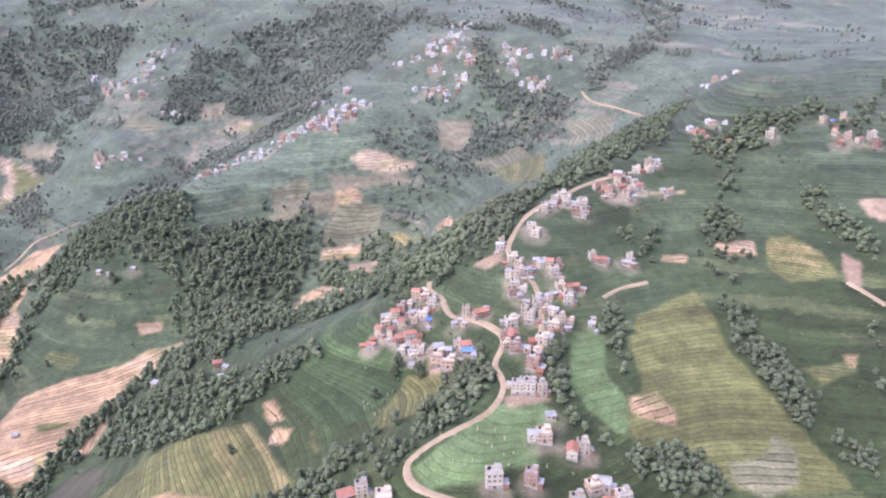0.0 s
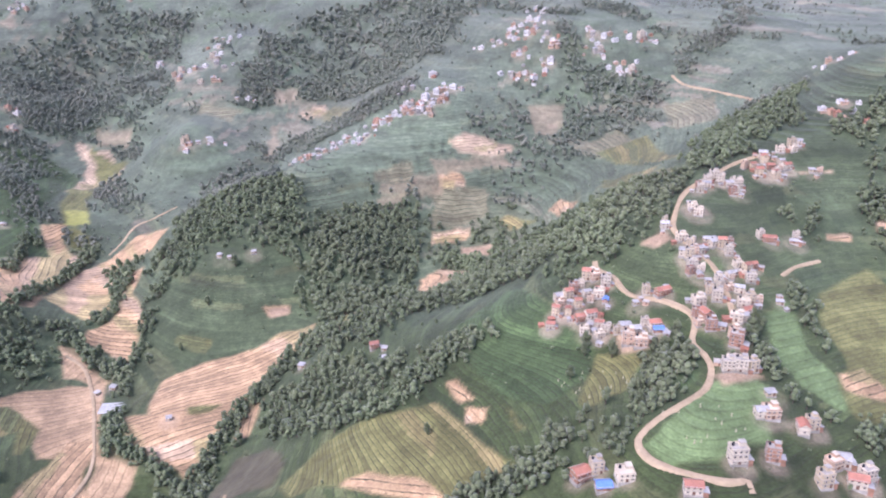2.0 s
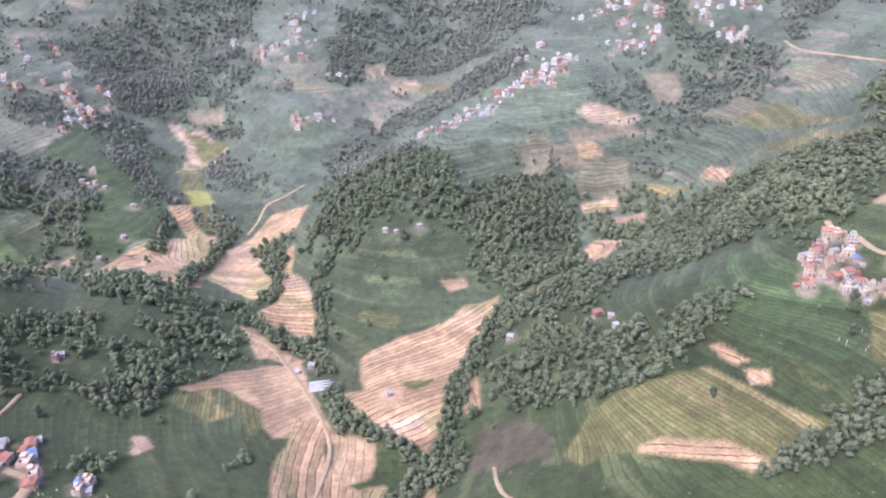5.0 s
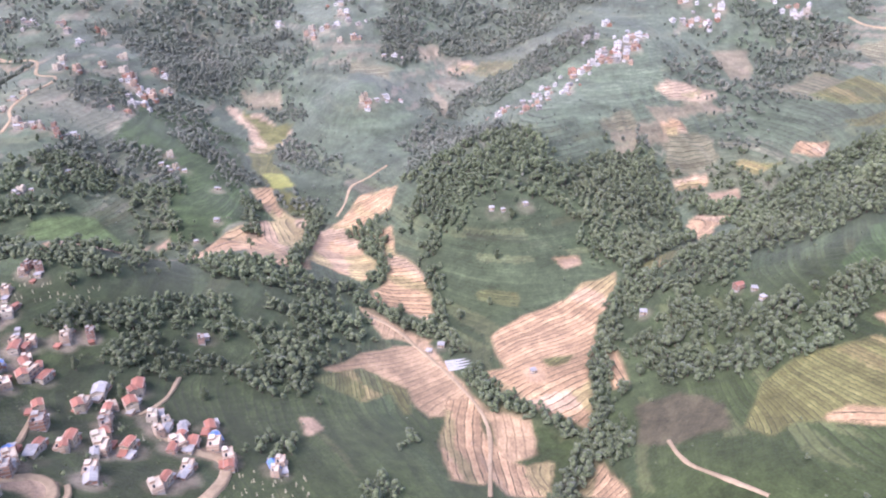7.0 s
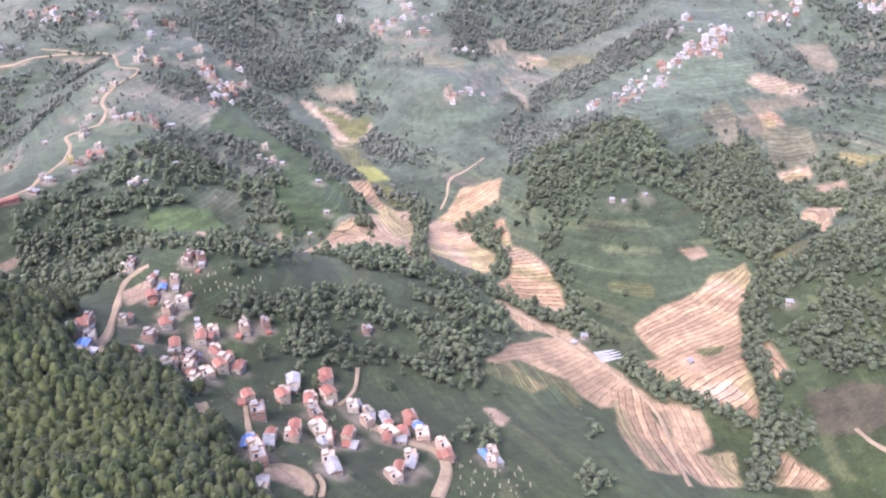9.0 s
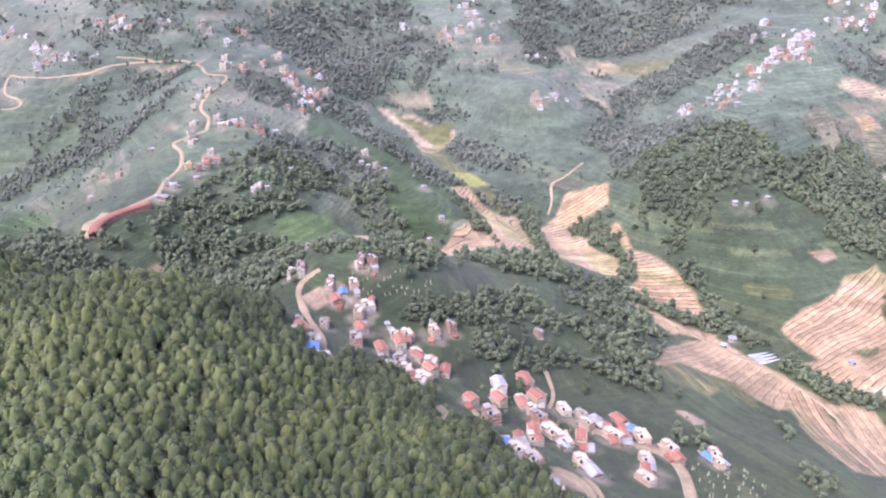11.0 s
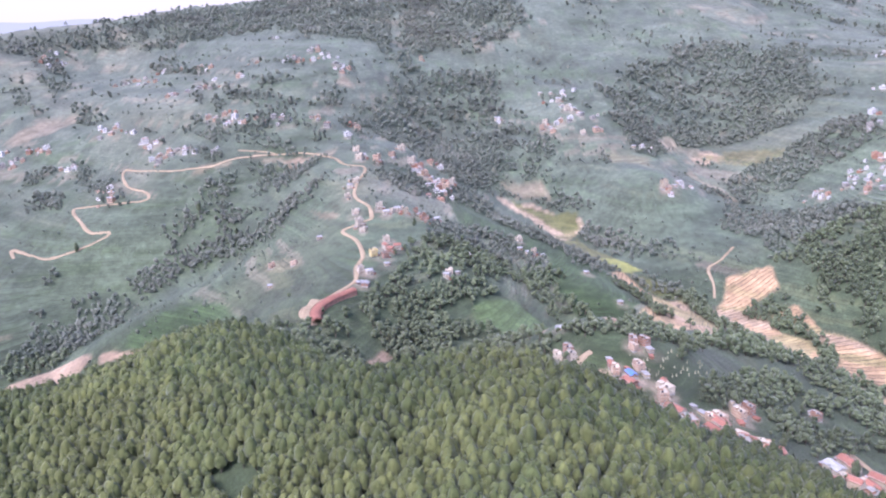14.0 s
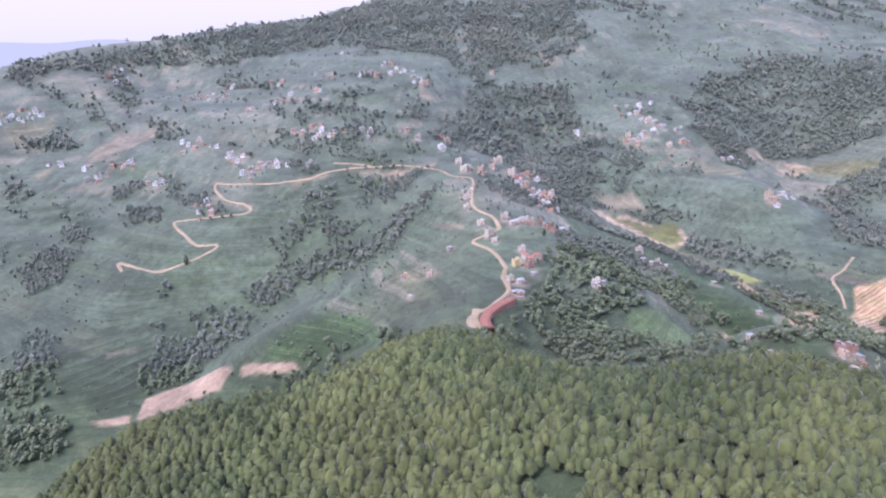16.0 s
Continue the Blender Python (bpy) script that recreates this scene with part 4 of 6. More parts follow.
def lie(x, y):
    """Height of the bare hills and valleys."""
    x, y = np.asarray(x, float), np.asarray(y, float)
    z = BASE[0] + BASE[1] * (np.clip(x, -1600, 870) + 267) / 1000 + BASE[2] * (np.clip(y, -130, 1730) - 467) / 1000
    behind = np.clip(-0.653 * (x + 984) + 0.757 * (y - 1000) - 45, 0, 500)
    z = z - 0.34 * behind
    for cx, cy, h, a, b, turn in HILLS + HILLS_SMALL + HOLLOWS + HOLLOWS_SMALL + MENDS + KNOLLS + SPURS + DIPS + CREST:
        c, s = math.cos(turn), math.sin(turn)
        u, v = ((x - cx) * c + (y - cy) * s) / a, (-(x - cx) * s + (y - cy) * c) / b
        z = z + h * np.exp(-0.5 * (u * u + v * v))
    return z + relief(x, y)


def away_from_line(x, y, line):
    """Distance from a polyline, and how far along it."""
    best, along, run = np.full(x.shape, 1e9), np.zeros(x.shape), 0.0
    for (ax, ay), (bx, by) in zip(line, line[1:]):
        dx, dy = bx - ax, by - ay
        length = math.hypot(dx, dy) or 1e-6
        k = np.clip(((x - ax) * dx + (y - ay) * dy) / length ** 2, 0, 1)
        d = np.hypot(x - ax - k * dx, y - ay - k * dy)
        along = np.where(d < best, run + k * length, along)
        best = np.minimum(best, d)
        run += length
    return best, along


def inside(x, y, ring):
    """Signed distance from a ring, positive inside."""
    d, _ = away_from_line(x, y, ring + ring[:1])
    odd = np.zeros(x.shape, bool)
    for (ax, ay), (bx, by) in zip(ring, ring[1:] + ring[:1]):
        if ay != by:
            odd ^= ((ay > y) != (by > y)) & (x < (bx - ax) * (y - ay) / (by - ay) + ax)
    return np.where(odd, d, -d)


def spaced(start, end, step, grow=0.0, most=1e9):
    out, at = [start], start
    while at < end:
        at += step
        step = min(step * (1 + grow), most)
        out.append(at)
    return out


xs = np.array(sorted(set([-v for v in spaced(748, 5000, 2.0, 0.03, 220)] + [-v for v in spaced(433, 746, 1.7)]
                         + spaced(-432.2, 175, 1.35) + spaced(177, 5000, 1.8, 0.035, 220))))
ys = np.array(sorted(set([-v for v in spaced(-174, 3000, 2.0, 0.08, 220)] + spaced(176, 400, 1.2) + spaced(401.3, 5000, 1.35, 0.019, 150))))
GX, GY = np.meshgrid(xs, ys)
GZ = lie(GX, GY)

wob = 5.0 * rough_noise(GX, GY, 24, 4, 11)
fine = rough_noise(GX, GY, 9, 3, 5)
patch = rough_noise(GX, GY, 50, 3, 8)
level_h = GZ + 0.55 * rough_noise(GX, GY, 22, 2, 21) + 0.8 * rough_noise(GX, GY, 50, 2, 25) + 0.3 * rough_noise(GX, GY, 12, 2, 27)
step = np.where(GY > 640 + 40 * patch, 2.6, np.where(GY > 410 + 30 * patch, 1.75, 0.95))
bank = np.clip(0.55 + 0.9 * rough_noise(GX, GY, 80, 3, 31), 0.10, 0.92) * np.clip((760 - GY) / 300, 0.25, 1)

# crops: the hillside is a mosaic of greens with some stubble, in plots that follow the contours
row = np.floor((level_h + 0.8 * fine) / 2.2)
plot = np.floor((GX * 0.8 + GY * 0.6 + 26 * rough_noise(GX, GY, 60, 2, 41)) / 21.0)


def chances(a, b):
    return np.abs(np.sin(row * a + plot * b) * 43758.5453) % 1.0


chance, other = chances(12.9898, 78.233), chances(39.346, 11.135)
NEAR_GREEN, HAZED_GREEN = np.array((0.047, 0.063, 0.021)), np.array((0.098, 0.123, 0.072))  # near grass; far grass paler and greyer, haze put into its colour
haze_mask = np.clip((GY - 270 + 50 * patch) / 260, 0, 1)[..., None]
haze_mask *= 1 - 0.5 * (np.clip((-GX - 480) / 120, 0, 1) * np.clip((900 - GY) / 200, 0, 1))[..., None]  # western spur darker: up to half the painted haze taken off
soil = NEAR_GREEN * (1 - haze_mask) + HAZED_GREEN * haze_mask
soil *= (1 + 0.45 * (chance - 0.5) + 0.32 * patch)[..., None]


def lay(mask, colour, spread=0.12):
    k = np.clip(mask, 0, 1)[..., None]
    soil[:] = soil * (1 - k) + np.array(colour) * (1 + spread * (2 * chance - 1) + 0.14 * fine)[..., None] * k


far = np.clip((GY - 380) / 150, 0, 1)
dry = rough_noise(GX, GY, 110, 3, 61)
lay(((other > 0.88) & (dry > 0.05)) * 0.5 * far, (0.28, 0.23, 0.165))
lay(((other > 0.62) & (other < 0.74) & (dry > -0.25)) * 0.3, (0.16, 0.16, 0.07))
lay((other < 0.10) * 0.4 * (1 - far), (0.045, 0.066, 0.028))
lay(np.clip(dry - 0.25, 0, 0.4) * far, (0.30, 0.27, 0.17))

lay(np.clip((GY - 430) / 350, 0, 1) * 0.55 * (other < 0.8), (0.122, 0.134, 0.100), 0.2)  # haze put into the ground colour of the far slopes

COLOURS = {"b": (0.40, 0.265, 0.140), "y": (0.138, 0.132, 0.046), "Y": (0.138, 0.136, 0.046), "g": (0.115, 0.160, 0.060), "t": (0.33, 0.235, 0.145),
           "r": (0.25, 0.17, 0.11), "v": (0.056, 0.084, 0.030), "q": (0.19, 0.175, 0.10), "m": (0.40, 0.275, 0.15), "z": (0.27, 0.27, 0.07),
           "o": (0.085, 0.075, 0.040), "c": (0.17, 0.17, 0.065)}
# width of a terrace in metres, and how plain its banks are
STEPS = {"b": (2.9, 0.9), "y": (1.9, 0.95), "Y": (2.2, 0.6), "g": (3.5, 0.4), "t": (4.0, 0.1), "r": (4.0, 0.15), "v": (2.0, 0.95),
         "q": (3.2, 0.9), "m": (3.4, 0.5), "z": (4.0, 0.15), "o": (5.0, 0.05), "c": (5.0, 0.05)}
SLOPE = np.hypot(np.gradient(GZ, ys, axis=0), np.gradient(GZ, xs, axis=1))
for kind, ring, *run in FIELDS:
    px, py = [p[0] for p in ring], [p[1] for p in ring]
    r0, r1 = np.searchsorted(ys, [min(py) - 10, max(py) + 10])
    c0, c1 = np.searchsorted(xs, [min(px) - 10, max(px) + 10])
    box = np.s_[r0:r1, c0:c1]
    d = inside(GX[box], GY[box], ring) + wob[box] * (0.8 if min(py) < 440 else 1.3)
    k = np.clip(d / 1.6 + 0.5, 0, 1)
    full = np.zeros(GX.shape); full[box] = k
    colour = COLOURS[kind]
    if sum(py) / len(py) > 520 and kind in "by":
        colour = {"b": (0.38, 0.285, 0.18), "y": (0.175, 0.162, 0.075)}[kind]  # greyer colours for fields beyond y 520
    lay(full * (0.42 if sum(py) / len(py) > 460 and kind in "tr" else 0.85 if kind == "q" else 1.0), colour, 0.18)
    if kind in "by":
        lay(full * np.clip((other - 0.80) * 8, 0, 0.7), (0.30, 0.26, 0.11) if kind == "b" else (0.11, 0.125, 0.05))
        lay(full * np.clip((0.16 - other) * 8, 0, 0.6), (0.47, 0.35, 0.23) if kind == "b" else (0.30, 0.23, 0.10))
    if (k > 0.5).any():
        high = max(0.12, STEPS[kind][0] * float(np.median(SLOPE[box][k > 0.5])))
        step[box] = np.where(k > 0.5, high, step[box])
        even = GZ[box] + high * (0.35 * rough_noise(GX[box], GY[box], 16, 2, 27) + 0.5 * rough_noise(GX[box], GY[box], 45, 2, 25))
        if run:
            # terraces that run one way across the field, drawn out of true
            ux, uy = -math.sin(radians(run[0])), math.cos(radians(run[0]))
            across = ux * GX[box] + uy * GY[box] + 5.5 * rough_noise(GX[box], GY[box], 55, 2, 45) + 1.6 * rough_noise(GX[box], GY[box], 17, 2, 46)
            even = across / STEPS[kind][0] * high
        level_h[box] = np.where(k > 0.5, even, level_h[box])
    bank[box] = bank[box] * (1 - k) + STEPS[kind][1] * k

# trodden yards round the houses
for rows in HOUSES.values():
    for hx, hy, kind in rows:
        r0, r1 = np.searchsorted(ys, [hy - 12, hy + 12]); c0, c1 = np.searchsorted(xs, [hx - 12, hx + 12])
        box = np.s_[r0:r1, c0:c1]
        d = np.hypot(GX[box] - hx, GY[box] - hy + 1.5) + wob[box] * 0.9
        full = np.zeros(GX.shape); full[box] = np.clip((5.2 - d) / 2.5, 0, 1) * (0.5 if kind != "s" else 0.25) * np.clip(0.8 + 1.2 * fine[box], 0, 1)
        lay(full, (0.36, 0.28, 0.20))
        bank[box] *= np.clip((d - 4) / 4, 0, 1)


def bare(x, y):
    """True on harvested and ripening fields."""
    out = np.zeros(x.shape, bool)
    for kind, ring, *_ in FIELDS:
        if kind in "bytmYzqgc":
            px, py = [p[0] for p in ring], [p[1] for p in ring]
            near = (x > min(px)) & (x < max(px)) & (y > min(py)) & (y < max(py))
            if near.any():
                out[near] |= inside(x[near], y[near], ring) > 0
    return out


def wooded(x, y):
    """How densely trees stand, from 0 to 1."""
    lump = rough_noise(x, y, 30, 4, 11)
    out, hedges = np.zeros(x.shape), np.zeros(x.shape)
    for width, line in BELTS:
        px, py = [p[0] for p in line], [p[1] for p in line]
        near = (x > min(px) - 20) & (x < max(px) + 20) & (y > min(py) - 20) & (y < max(py) + 20)
        if near.any():
            d, _ = away_from_line(x[near], y[near], line)
            hedges[near] = np.maximum(hedges[near], np.clip((width * 0.42 - d + 3.0 * lump[near]) / 3 + 0.5, 0, 1))
    for ring in WOODS:
        px, py = [p[0] for p in ring], [p[1] for p in ring]
        wide = min(1.0, (max(px) - min(px)) / 60)
        near = (x > min(px) - 20) & (x < max(px) + 20) & (y > min(py) - 20) & (y < max(py) + 20)
        if near.any():
            d = inside(x[near], y[near], ring)
            soft = 3.5 + 7.0 * wide
            out[near] = np.maximum(out[near], np.clip((d - 1.5 + 3.5 * wide + 1.3 * soft * lump[near]) / soft + 0.4, 0, 1))
    # scrub and trees fill the folds of the upper slopes
    fold = (lie(x + 16, y) + lie(x - 16, y) + lie(x, y + 16) + lie(x, y - 16) - 4 * lie(x, y)) / 4
    drift = rough_noise(x + 0.6 * y, 0.5 * y - 0.2 * x, 60, 4, 77)
    folds = np.clip(fold * 0.55 + drift * 1.5 - 0.30, 0, 0.75) * np.clip((y - 380) / 120, 0, 1)
    out = np.maximum(out * np.clip(0.85 + 1.2 * rough_noise(x, y, 20, 3, 91), 0.18, 1), folds) * ~bare(x, y)
    return np.maximum(out, hedges)


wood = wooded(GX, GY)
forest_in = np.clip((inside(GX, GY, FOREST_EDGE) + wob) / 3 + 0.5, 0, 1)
# ground under trees, its dark tone cut back where haze is painted
lay(np.maximum(wood * 0.8 * (1 - 0.6 * haze_mask[..., 0]), forest_in), (0.056, 0.074, 0.032))
bank *= 1 - np.maximum(wood, forest_in)

LEVEL = level_h / step
part_up = LEVEL - np.floor(LEVEL)
rise = np.clip((part_up - 0.66) / 0.34, 0, 1)
rise = rise * rise * (3 - 2 * rise)
flat = np.clip(bank * 1.8, 0, 1) * np.clip((1400 - GY) / 400, 0, 1)
GZT = GZ + flat * (step * (rise - part_up)) * 0.9


def sheet(name, X, Y, Z, material):
    rows, cols = X.shape
    co = np.stack([X, Y, Z], -1).reshape(-1, 3)
    i = np.arange(rows * cols).reshape(rows, cols)
    quads = np.stack([i[:-1, :-1], i[:-1, 1:], i[1:, 1:], i[1:, :-1]], -1).reshape(-1, 4)
    me = bpy.data.meshes.new(name)
    me.vertices.add(len(co)); me.vertices.foreach_set("co", co.astype(np.float32).ravel())
    me.loops.add(quads.size); me.loops.foreach_set("vertex_index", quads.astype(np.int32).ravel())
    me.polygons.add(len(quads)); me.polygons.foreach_set("loop_start", np.arange(0, quads.size, 4, dtype=np.int32))
    me.polygons.foreach_set("use_smooth", np.ones(len(quads), bool))
    me.update(calc_edges=True)
    me.materials.append(material)
    return new(name, me)


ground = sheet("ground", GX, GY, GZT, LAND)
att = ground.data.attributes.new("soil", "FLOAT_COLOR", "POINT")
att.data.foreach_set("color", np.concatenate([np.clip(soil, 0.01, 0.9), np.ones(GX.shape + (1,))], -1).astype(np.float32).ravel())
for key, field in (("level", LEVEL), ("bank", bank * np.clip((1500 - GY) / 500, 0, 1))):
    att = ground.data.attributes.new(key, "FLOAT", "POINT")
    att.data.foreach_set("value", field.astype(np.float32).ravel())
tagged(ground, "terraced green and harvested hillsides cut by wooded gullies", "terrain", kind="structure")


def top(x, y):
    """Height of the finished ground, terraces included."""
    x, y = np.asarray(x, float), np.asarray(y, float)
    c = np.clip(np.searchsorted(xs, x) - 1, 0, len(xs) - 2); r = np.clip(np.searchsorted(ys, y) - 1, 0, len(ys) - 2)
    u, v = (x - xs[c]) / (xs[c + 1] - xs[c]), (y - ys[r]) / (ys[r + 1] - ys[r])
    return (GZT[r, c] * (1 - u) + GZT[r, c + 1] * u) * (1 - v) + (GZT[r + 1, c] * (1 - u) + GZT[r + 1, c + 1] * u) * v


# ---- roads ----


def smooth_line(line, gap):
    """Points every gap metres along a curve through the given ones."""
    out = []
    for k in range(len(line) - 1):
        p0, p1, p2, p3 = (Vector(line[max(0, min(len(line) - 1, j))]) for j in (k - 1, k, k + 1, k + 2))
        count = max(1, int((p2 - p1).length / gap))
        for s in range(count):
            t = s / count
            out.append(0.5 * (2 * p1 + (p2 - p0) * t + (2 * p0 - 5 * p1 + 4 * p2 - p3) * t * t + (3 * p1 - p0 - 3 * p2 + p3) * t ** 3))
    return out + [Vector(line[-1])]


def road(name, width, line):
    width = width * 0.82
    pts = smooth_line(line, 2.0)
    cross = np.array([-0.62, -0.5, -0.22, 0.0, 0.22, 0.5, 0.62])
    drop = np.array([-0.6, 0.0, 0.04, 0.01, 0.04, 0.0, -0.6])
    X, Y, Z = [], [], []
    for k, p in enumerate(pts):
        way = (pts[min(k + 1, len(pts) - 1)] - pts[max(k - 1, 0)]).normalized()
        w = width * (1 + 0.35 * noise.noise((p.x * 0.08, p.y * 0.08, 1.0)))
        X.append(p.x - way.y * cross * w); Y.append(p.y + way.x * cross * w)
        Z.append(float(top(p.x, p.y)) + 0.35 + drop)
    X, Y, Z = np.array(X), np.array(Y), np.array(Z)
    for _ in range(3):
        Z[1:-1] = (Z[:-2] + Z[1:-1] * 2 + Z[2:]) / 4
    Z[:, 1:-1] = np.maximum(Z[:, 1:-1], top(X[:, 1:-1], Y[:, 1:-1]) + 0.10)
    Z[:, 0] = top(X[:, 0], Y[:, 0]) - 0.3; Z[:, -1] = top(X[:, -1], Y[:, -1]) - 0.3
    return tagged(sheet("road", X[:, ::-1], Y[:, ::-1], Z[:, ::-1], DIRT), "pale unpaved earth road along the hillside", "road", kind="structure")


for key, (width, line) in ROADS.items():
    road(key, width, line)

# ---- woods ----
rng = np.random.default_rng(4)


def ico(sub):
    bm = bmesh.new()
    bmesh.ops.create_icosphere(bm, subdivisions=sub, radius=1.0)
    bm.verts.ensure_lookup_table()
    v = np.array([p.co[:] for p in bm.verts]); f = np.array([[q.index for q in p.verts] for p in bm.faces])
    bm.free()
    return v, f


ICO, ICO_F = ico(1)


def crown(seed, lumps, leaves, leaf, spread, tall, loose=1.42):
    """One broadleaf crown, about 1 wide: dark inner lumps and loose leaf clumps that stand out from them."""
    r = np.random.default_rng(seed)
    V, Fc, n = [], [], 0
    centres = []
    for k in range(lumps):
        a = k * 2.4 + r.uniform(-0.4, 0.4)
        rad = spread * (0.0 if k == 0 else r.uniform(0.5, 1.0))
        c = np.array([math.cos(a) * rad, math.sin(a) * rad, tall * (1.0 if k == 0 else r.uniform(0.35, 0.85))])
        s = r.uniform(0.19, 0.27)
        centres.append((c, s))
        v = ICO * s * r.uniform(0.68, 1.22, (len(ICO), 1)) * (1, 1, 0.95) + c
        V.append(v); Fc.append(ICO_F + n); n += len(v)
    for k in range(leaves):
        c, s = centres[r.integers(lumps)]
        d = r.normal(size=3); d[2] = abs(d[2]) * 0.9 - 0.25
        d /= np.linalg.norm(d)
        p = c + d * s * r.uniform(0.9, loose)
        a = np.cross(d, r.normal(size=3)); a /= np.linalg.norm(a); b = np.cross(d, a)
        d2 = d * r.uniform(-0.65, 0.65)
        z = leaf * r.uniform(0.6, 1.3)
        V.append(np.array([p + a * z + d2 * z, p - a * z * 0.6 + b * z * 0.8, p - a * z * 0.5 - b * z * 0.8 - d2 * z]))
        Fc.append(np.array([[0, 1, 2]]) + n); n += 3
    return np.concatenate(V), np.concatenate(Fc)


BALL, BALL_F = ico(2)


def dome(seed, leaves, leaf):
    """One close-set forest crown, about 1 wide: an uneven dome, narrower above, ruffled with leaf clumps."""
    r = np.random.default_rng(seed)
    t = BALL[:, 2] * 0.5 + 0.5
    lobes = 1 + 0.13 * np.sin(3 * np.arctan2(BALL[:, 1], BALL[:, 0]) + r.uniform(0, 6) + 3 * t) + r.uniform(-0.22, 0.22, len(BALL))
    point = r.uniform(0.15, 0.42)
    rad = r.uniform(0.44, 0.52) * lobes * (1 - point * t)
    core = np.stack([BALL[:, 0] * rad, BALL[:, 1] * rad, 0.18 + 0.92 * t + r.uniform(-0.03, 0.03, len(BALL))], -1)
    lean = r.uniform(-0.08, 0.08, 2)
    core[:, :2] += lean * t[:, None]
    V, Fc, n = [core], [BALL_F[t[BALL_F].mean(1) > 0.2]], len(core)
    upper = np.flatnonzero(t > 0.3)
    mid = np.array((lean[0] * 0.5, lean[1] * 0.5, 0.55))
    for k in range(leaves):
        p = core[upper[r.integers(len(upper))]]
        d = p - mid; d /= np.linalg.norm(d)
        p = p + d * r.uniform(-0.02, 0.11) + r.normal(size=3) * 0.06
        a = np.cross(d, r.normal(size=3)); a /= np.linalg.norm(a); b = np.cross(d, a)
        d2 = d * r.uniform(-0.5, 0.5)
        z = leaf * r.uniform(0.6, 1.3)
        V.append(np.array([p + a * z + d2 * z, p - a * z * 0.6 + b * z * 0.8, p - a * z * 0.5 - b * z * 0.8 - d2 * z]))
        Fc.append(np.array([[0, 1, 2]]) + n); n += 3
    return np.concatenate(V), np.concatenate(Fc)


def stem(top_z):
    a = np.arange(5) * 2 * math.pi / 5
    low = np.stack([np.cos(a) * 0.045, np.sin(a) * 0.045, np.zeros(5) - 0.12], -1)
    high = np.stack([np.cos(a) * 0.022, np.sin(a) * 0.022, np.zeros(5) + top_z], -1)
    f = [[i, (i + 1) % 5, 5 + i] for i in range(5)] + [[(i + 1) % 5, 5 + (i + 1) % 5, 5 + i] for i in range(5)]
    return np.concatenate([low, high]), np.array(f)


NEAR_CROWNS = [dome(50 + k, 42, 0.11) for k in range(12)]
FAR_CROWNS = [crown(90 + k, 3, 12, 0.13, 0.25, 0.8, 1.3) for k in range(8)]
BUSH_CROWNS = [crown(130 + k, 2, 4, 0.17, 0.2, 0.6, 1.25) for k in range(6)]
SHRUBS = [crown(150 + k, 1, 5, 0.19, 0.2, 0.5, 1.25) for k in range(6)]
STEM = stem(0.8)


def wood_mesh(name, places, crowns, leaf, stems=True):
    """Places: rows of x, y, z, width, height. One joined mesh of trees, with the tint of each tree."""
    VV, FF, MM, TT, n = [], [], [], [], 0
    for x, y, z, w, h in places:
        a = rng.uniform(0, 6.28); c, s = math.cos(a), math.sin(a)
        turn = np.array([[c, s, 0], [-s, c, 0], [0, 0, 1]])
        tint = rng.random()
        for (v, f), mat in ((crowns[rng.integers(len(crowns))], 0),) + (((STEM, 1),) if stems else ()):
            p = (v @ turn) * (w, w, h) + (x, y, z)
            VV.append(p); FF.append(f + n); n += len(p)
            MM.append(np.full(len(f), mat)); TT.append(np.full(len(p), tint))
    V, Fc = np.concatenate(VV), np.concatenate(FF)
    me = bpy.data.meshes.new(name)
    me.vertices.add(len(V)); me.vertices.foreach_set("co", V.astype(np.float32).ravel())
    me.loops.add(Fc.size); me.loops.foreach_set("vertex_index", Fc.astype(np.int32).ravel())
    me.polygons.add(len(Fc)); me.polygons.foreach_set("loop_start", np.arange(0, Fc.size, 3, dtype=np.int32))
    me.polygons.foreach_set("material_index", np.concatenate(MM).astype(np.int32))
    me.polygons.foreach_set("use_smooth", np.ones(len(Fc), bool))
    me.update(calc_edges=True)
    me.materials.append(leaf); me.materials.append(BARK)
    att = me.attributes.new("tree", "FLOAT", "POINT")
    att.data.foreach_set("value", np.concatenate(TT).astype(np.float32))
    return new(name, me)


def scatter(ring_x, ring_y, gap, keep):
    """Jittered places in a box that keep(x, y) wants."""
    gx, gy = np.meshgrid(np.arange(*ring_x, gap), np.arange(*ring_y, gap * 0.87))
    gx = gx + (np.arange(len(gx)) % 2)[:, None] * gap * 0.5
    gx, gy = gx + rng.uniform(-0.42, 0.42, gx.shape) * gap, gy + rng.uniform(-0.42, 0.42, gy.shape) * gap
    gx, gy = gx.ravel(), gy.ravel()
    seen = (gx > -650 - 0.33 * gy) & (gx < 85 + 0.42 * gy)
    gx, gy = gx[seen], gy[seen]
    k = keep(gx, gy)
    return gx[k], gy[k]


ROAD_LINES = [(w, [tuple(p) for p in smooth_line(l, 8)]) for w, l in ROADS.values()]
HOUSE_SPOTS = np.array([r[:2] for rows in HOUSES.values() for r in rows])


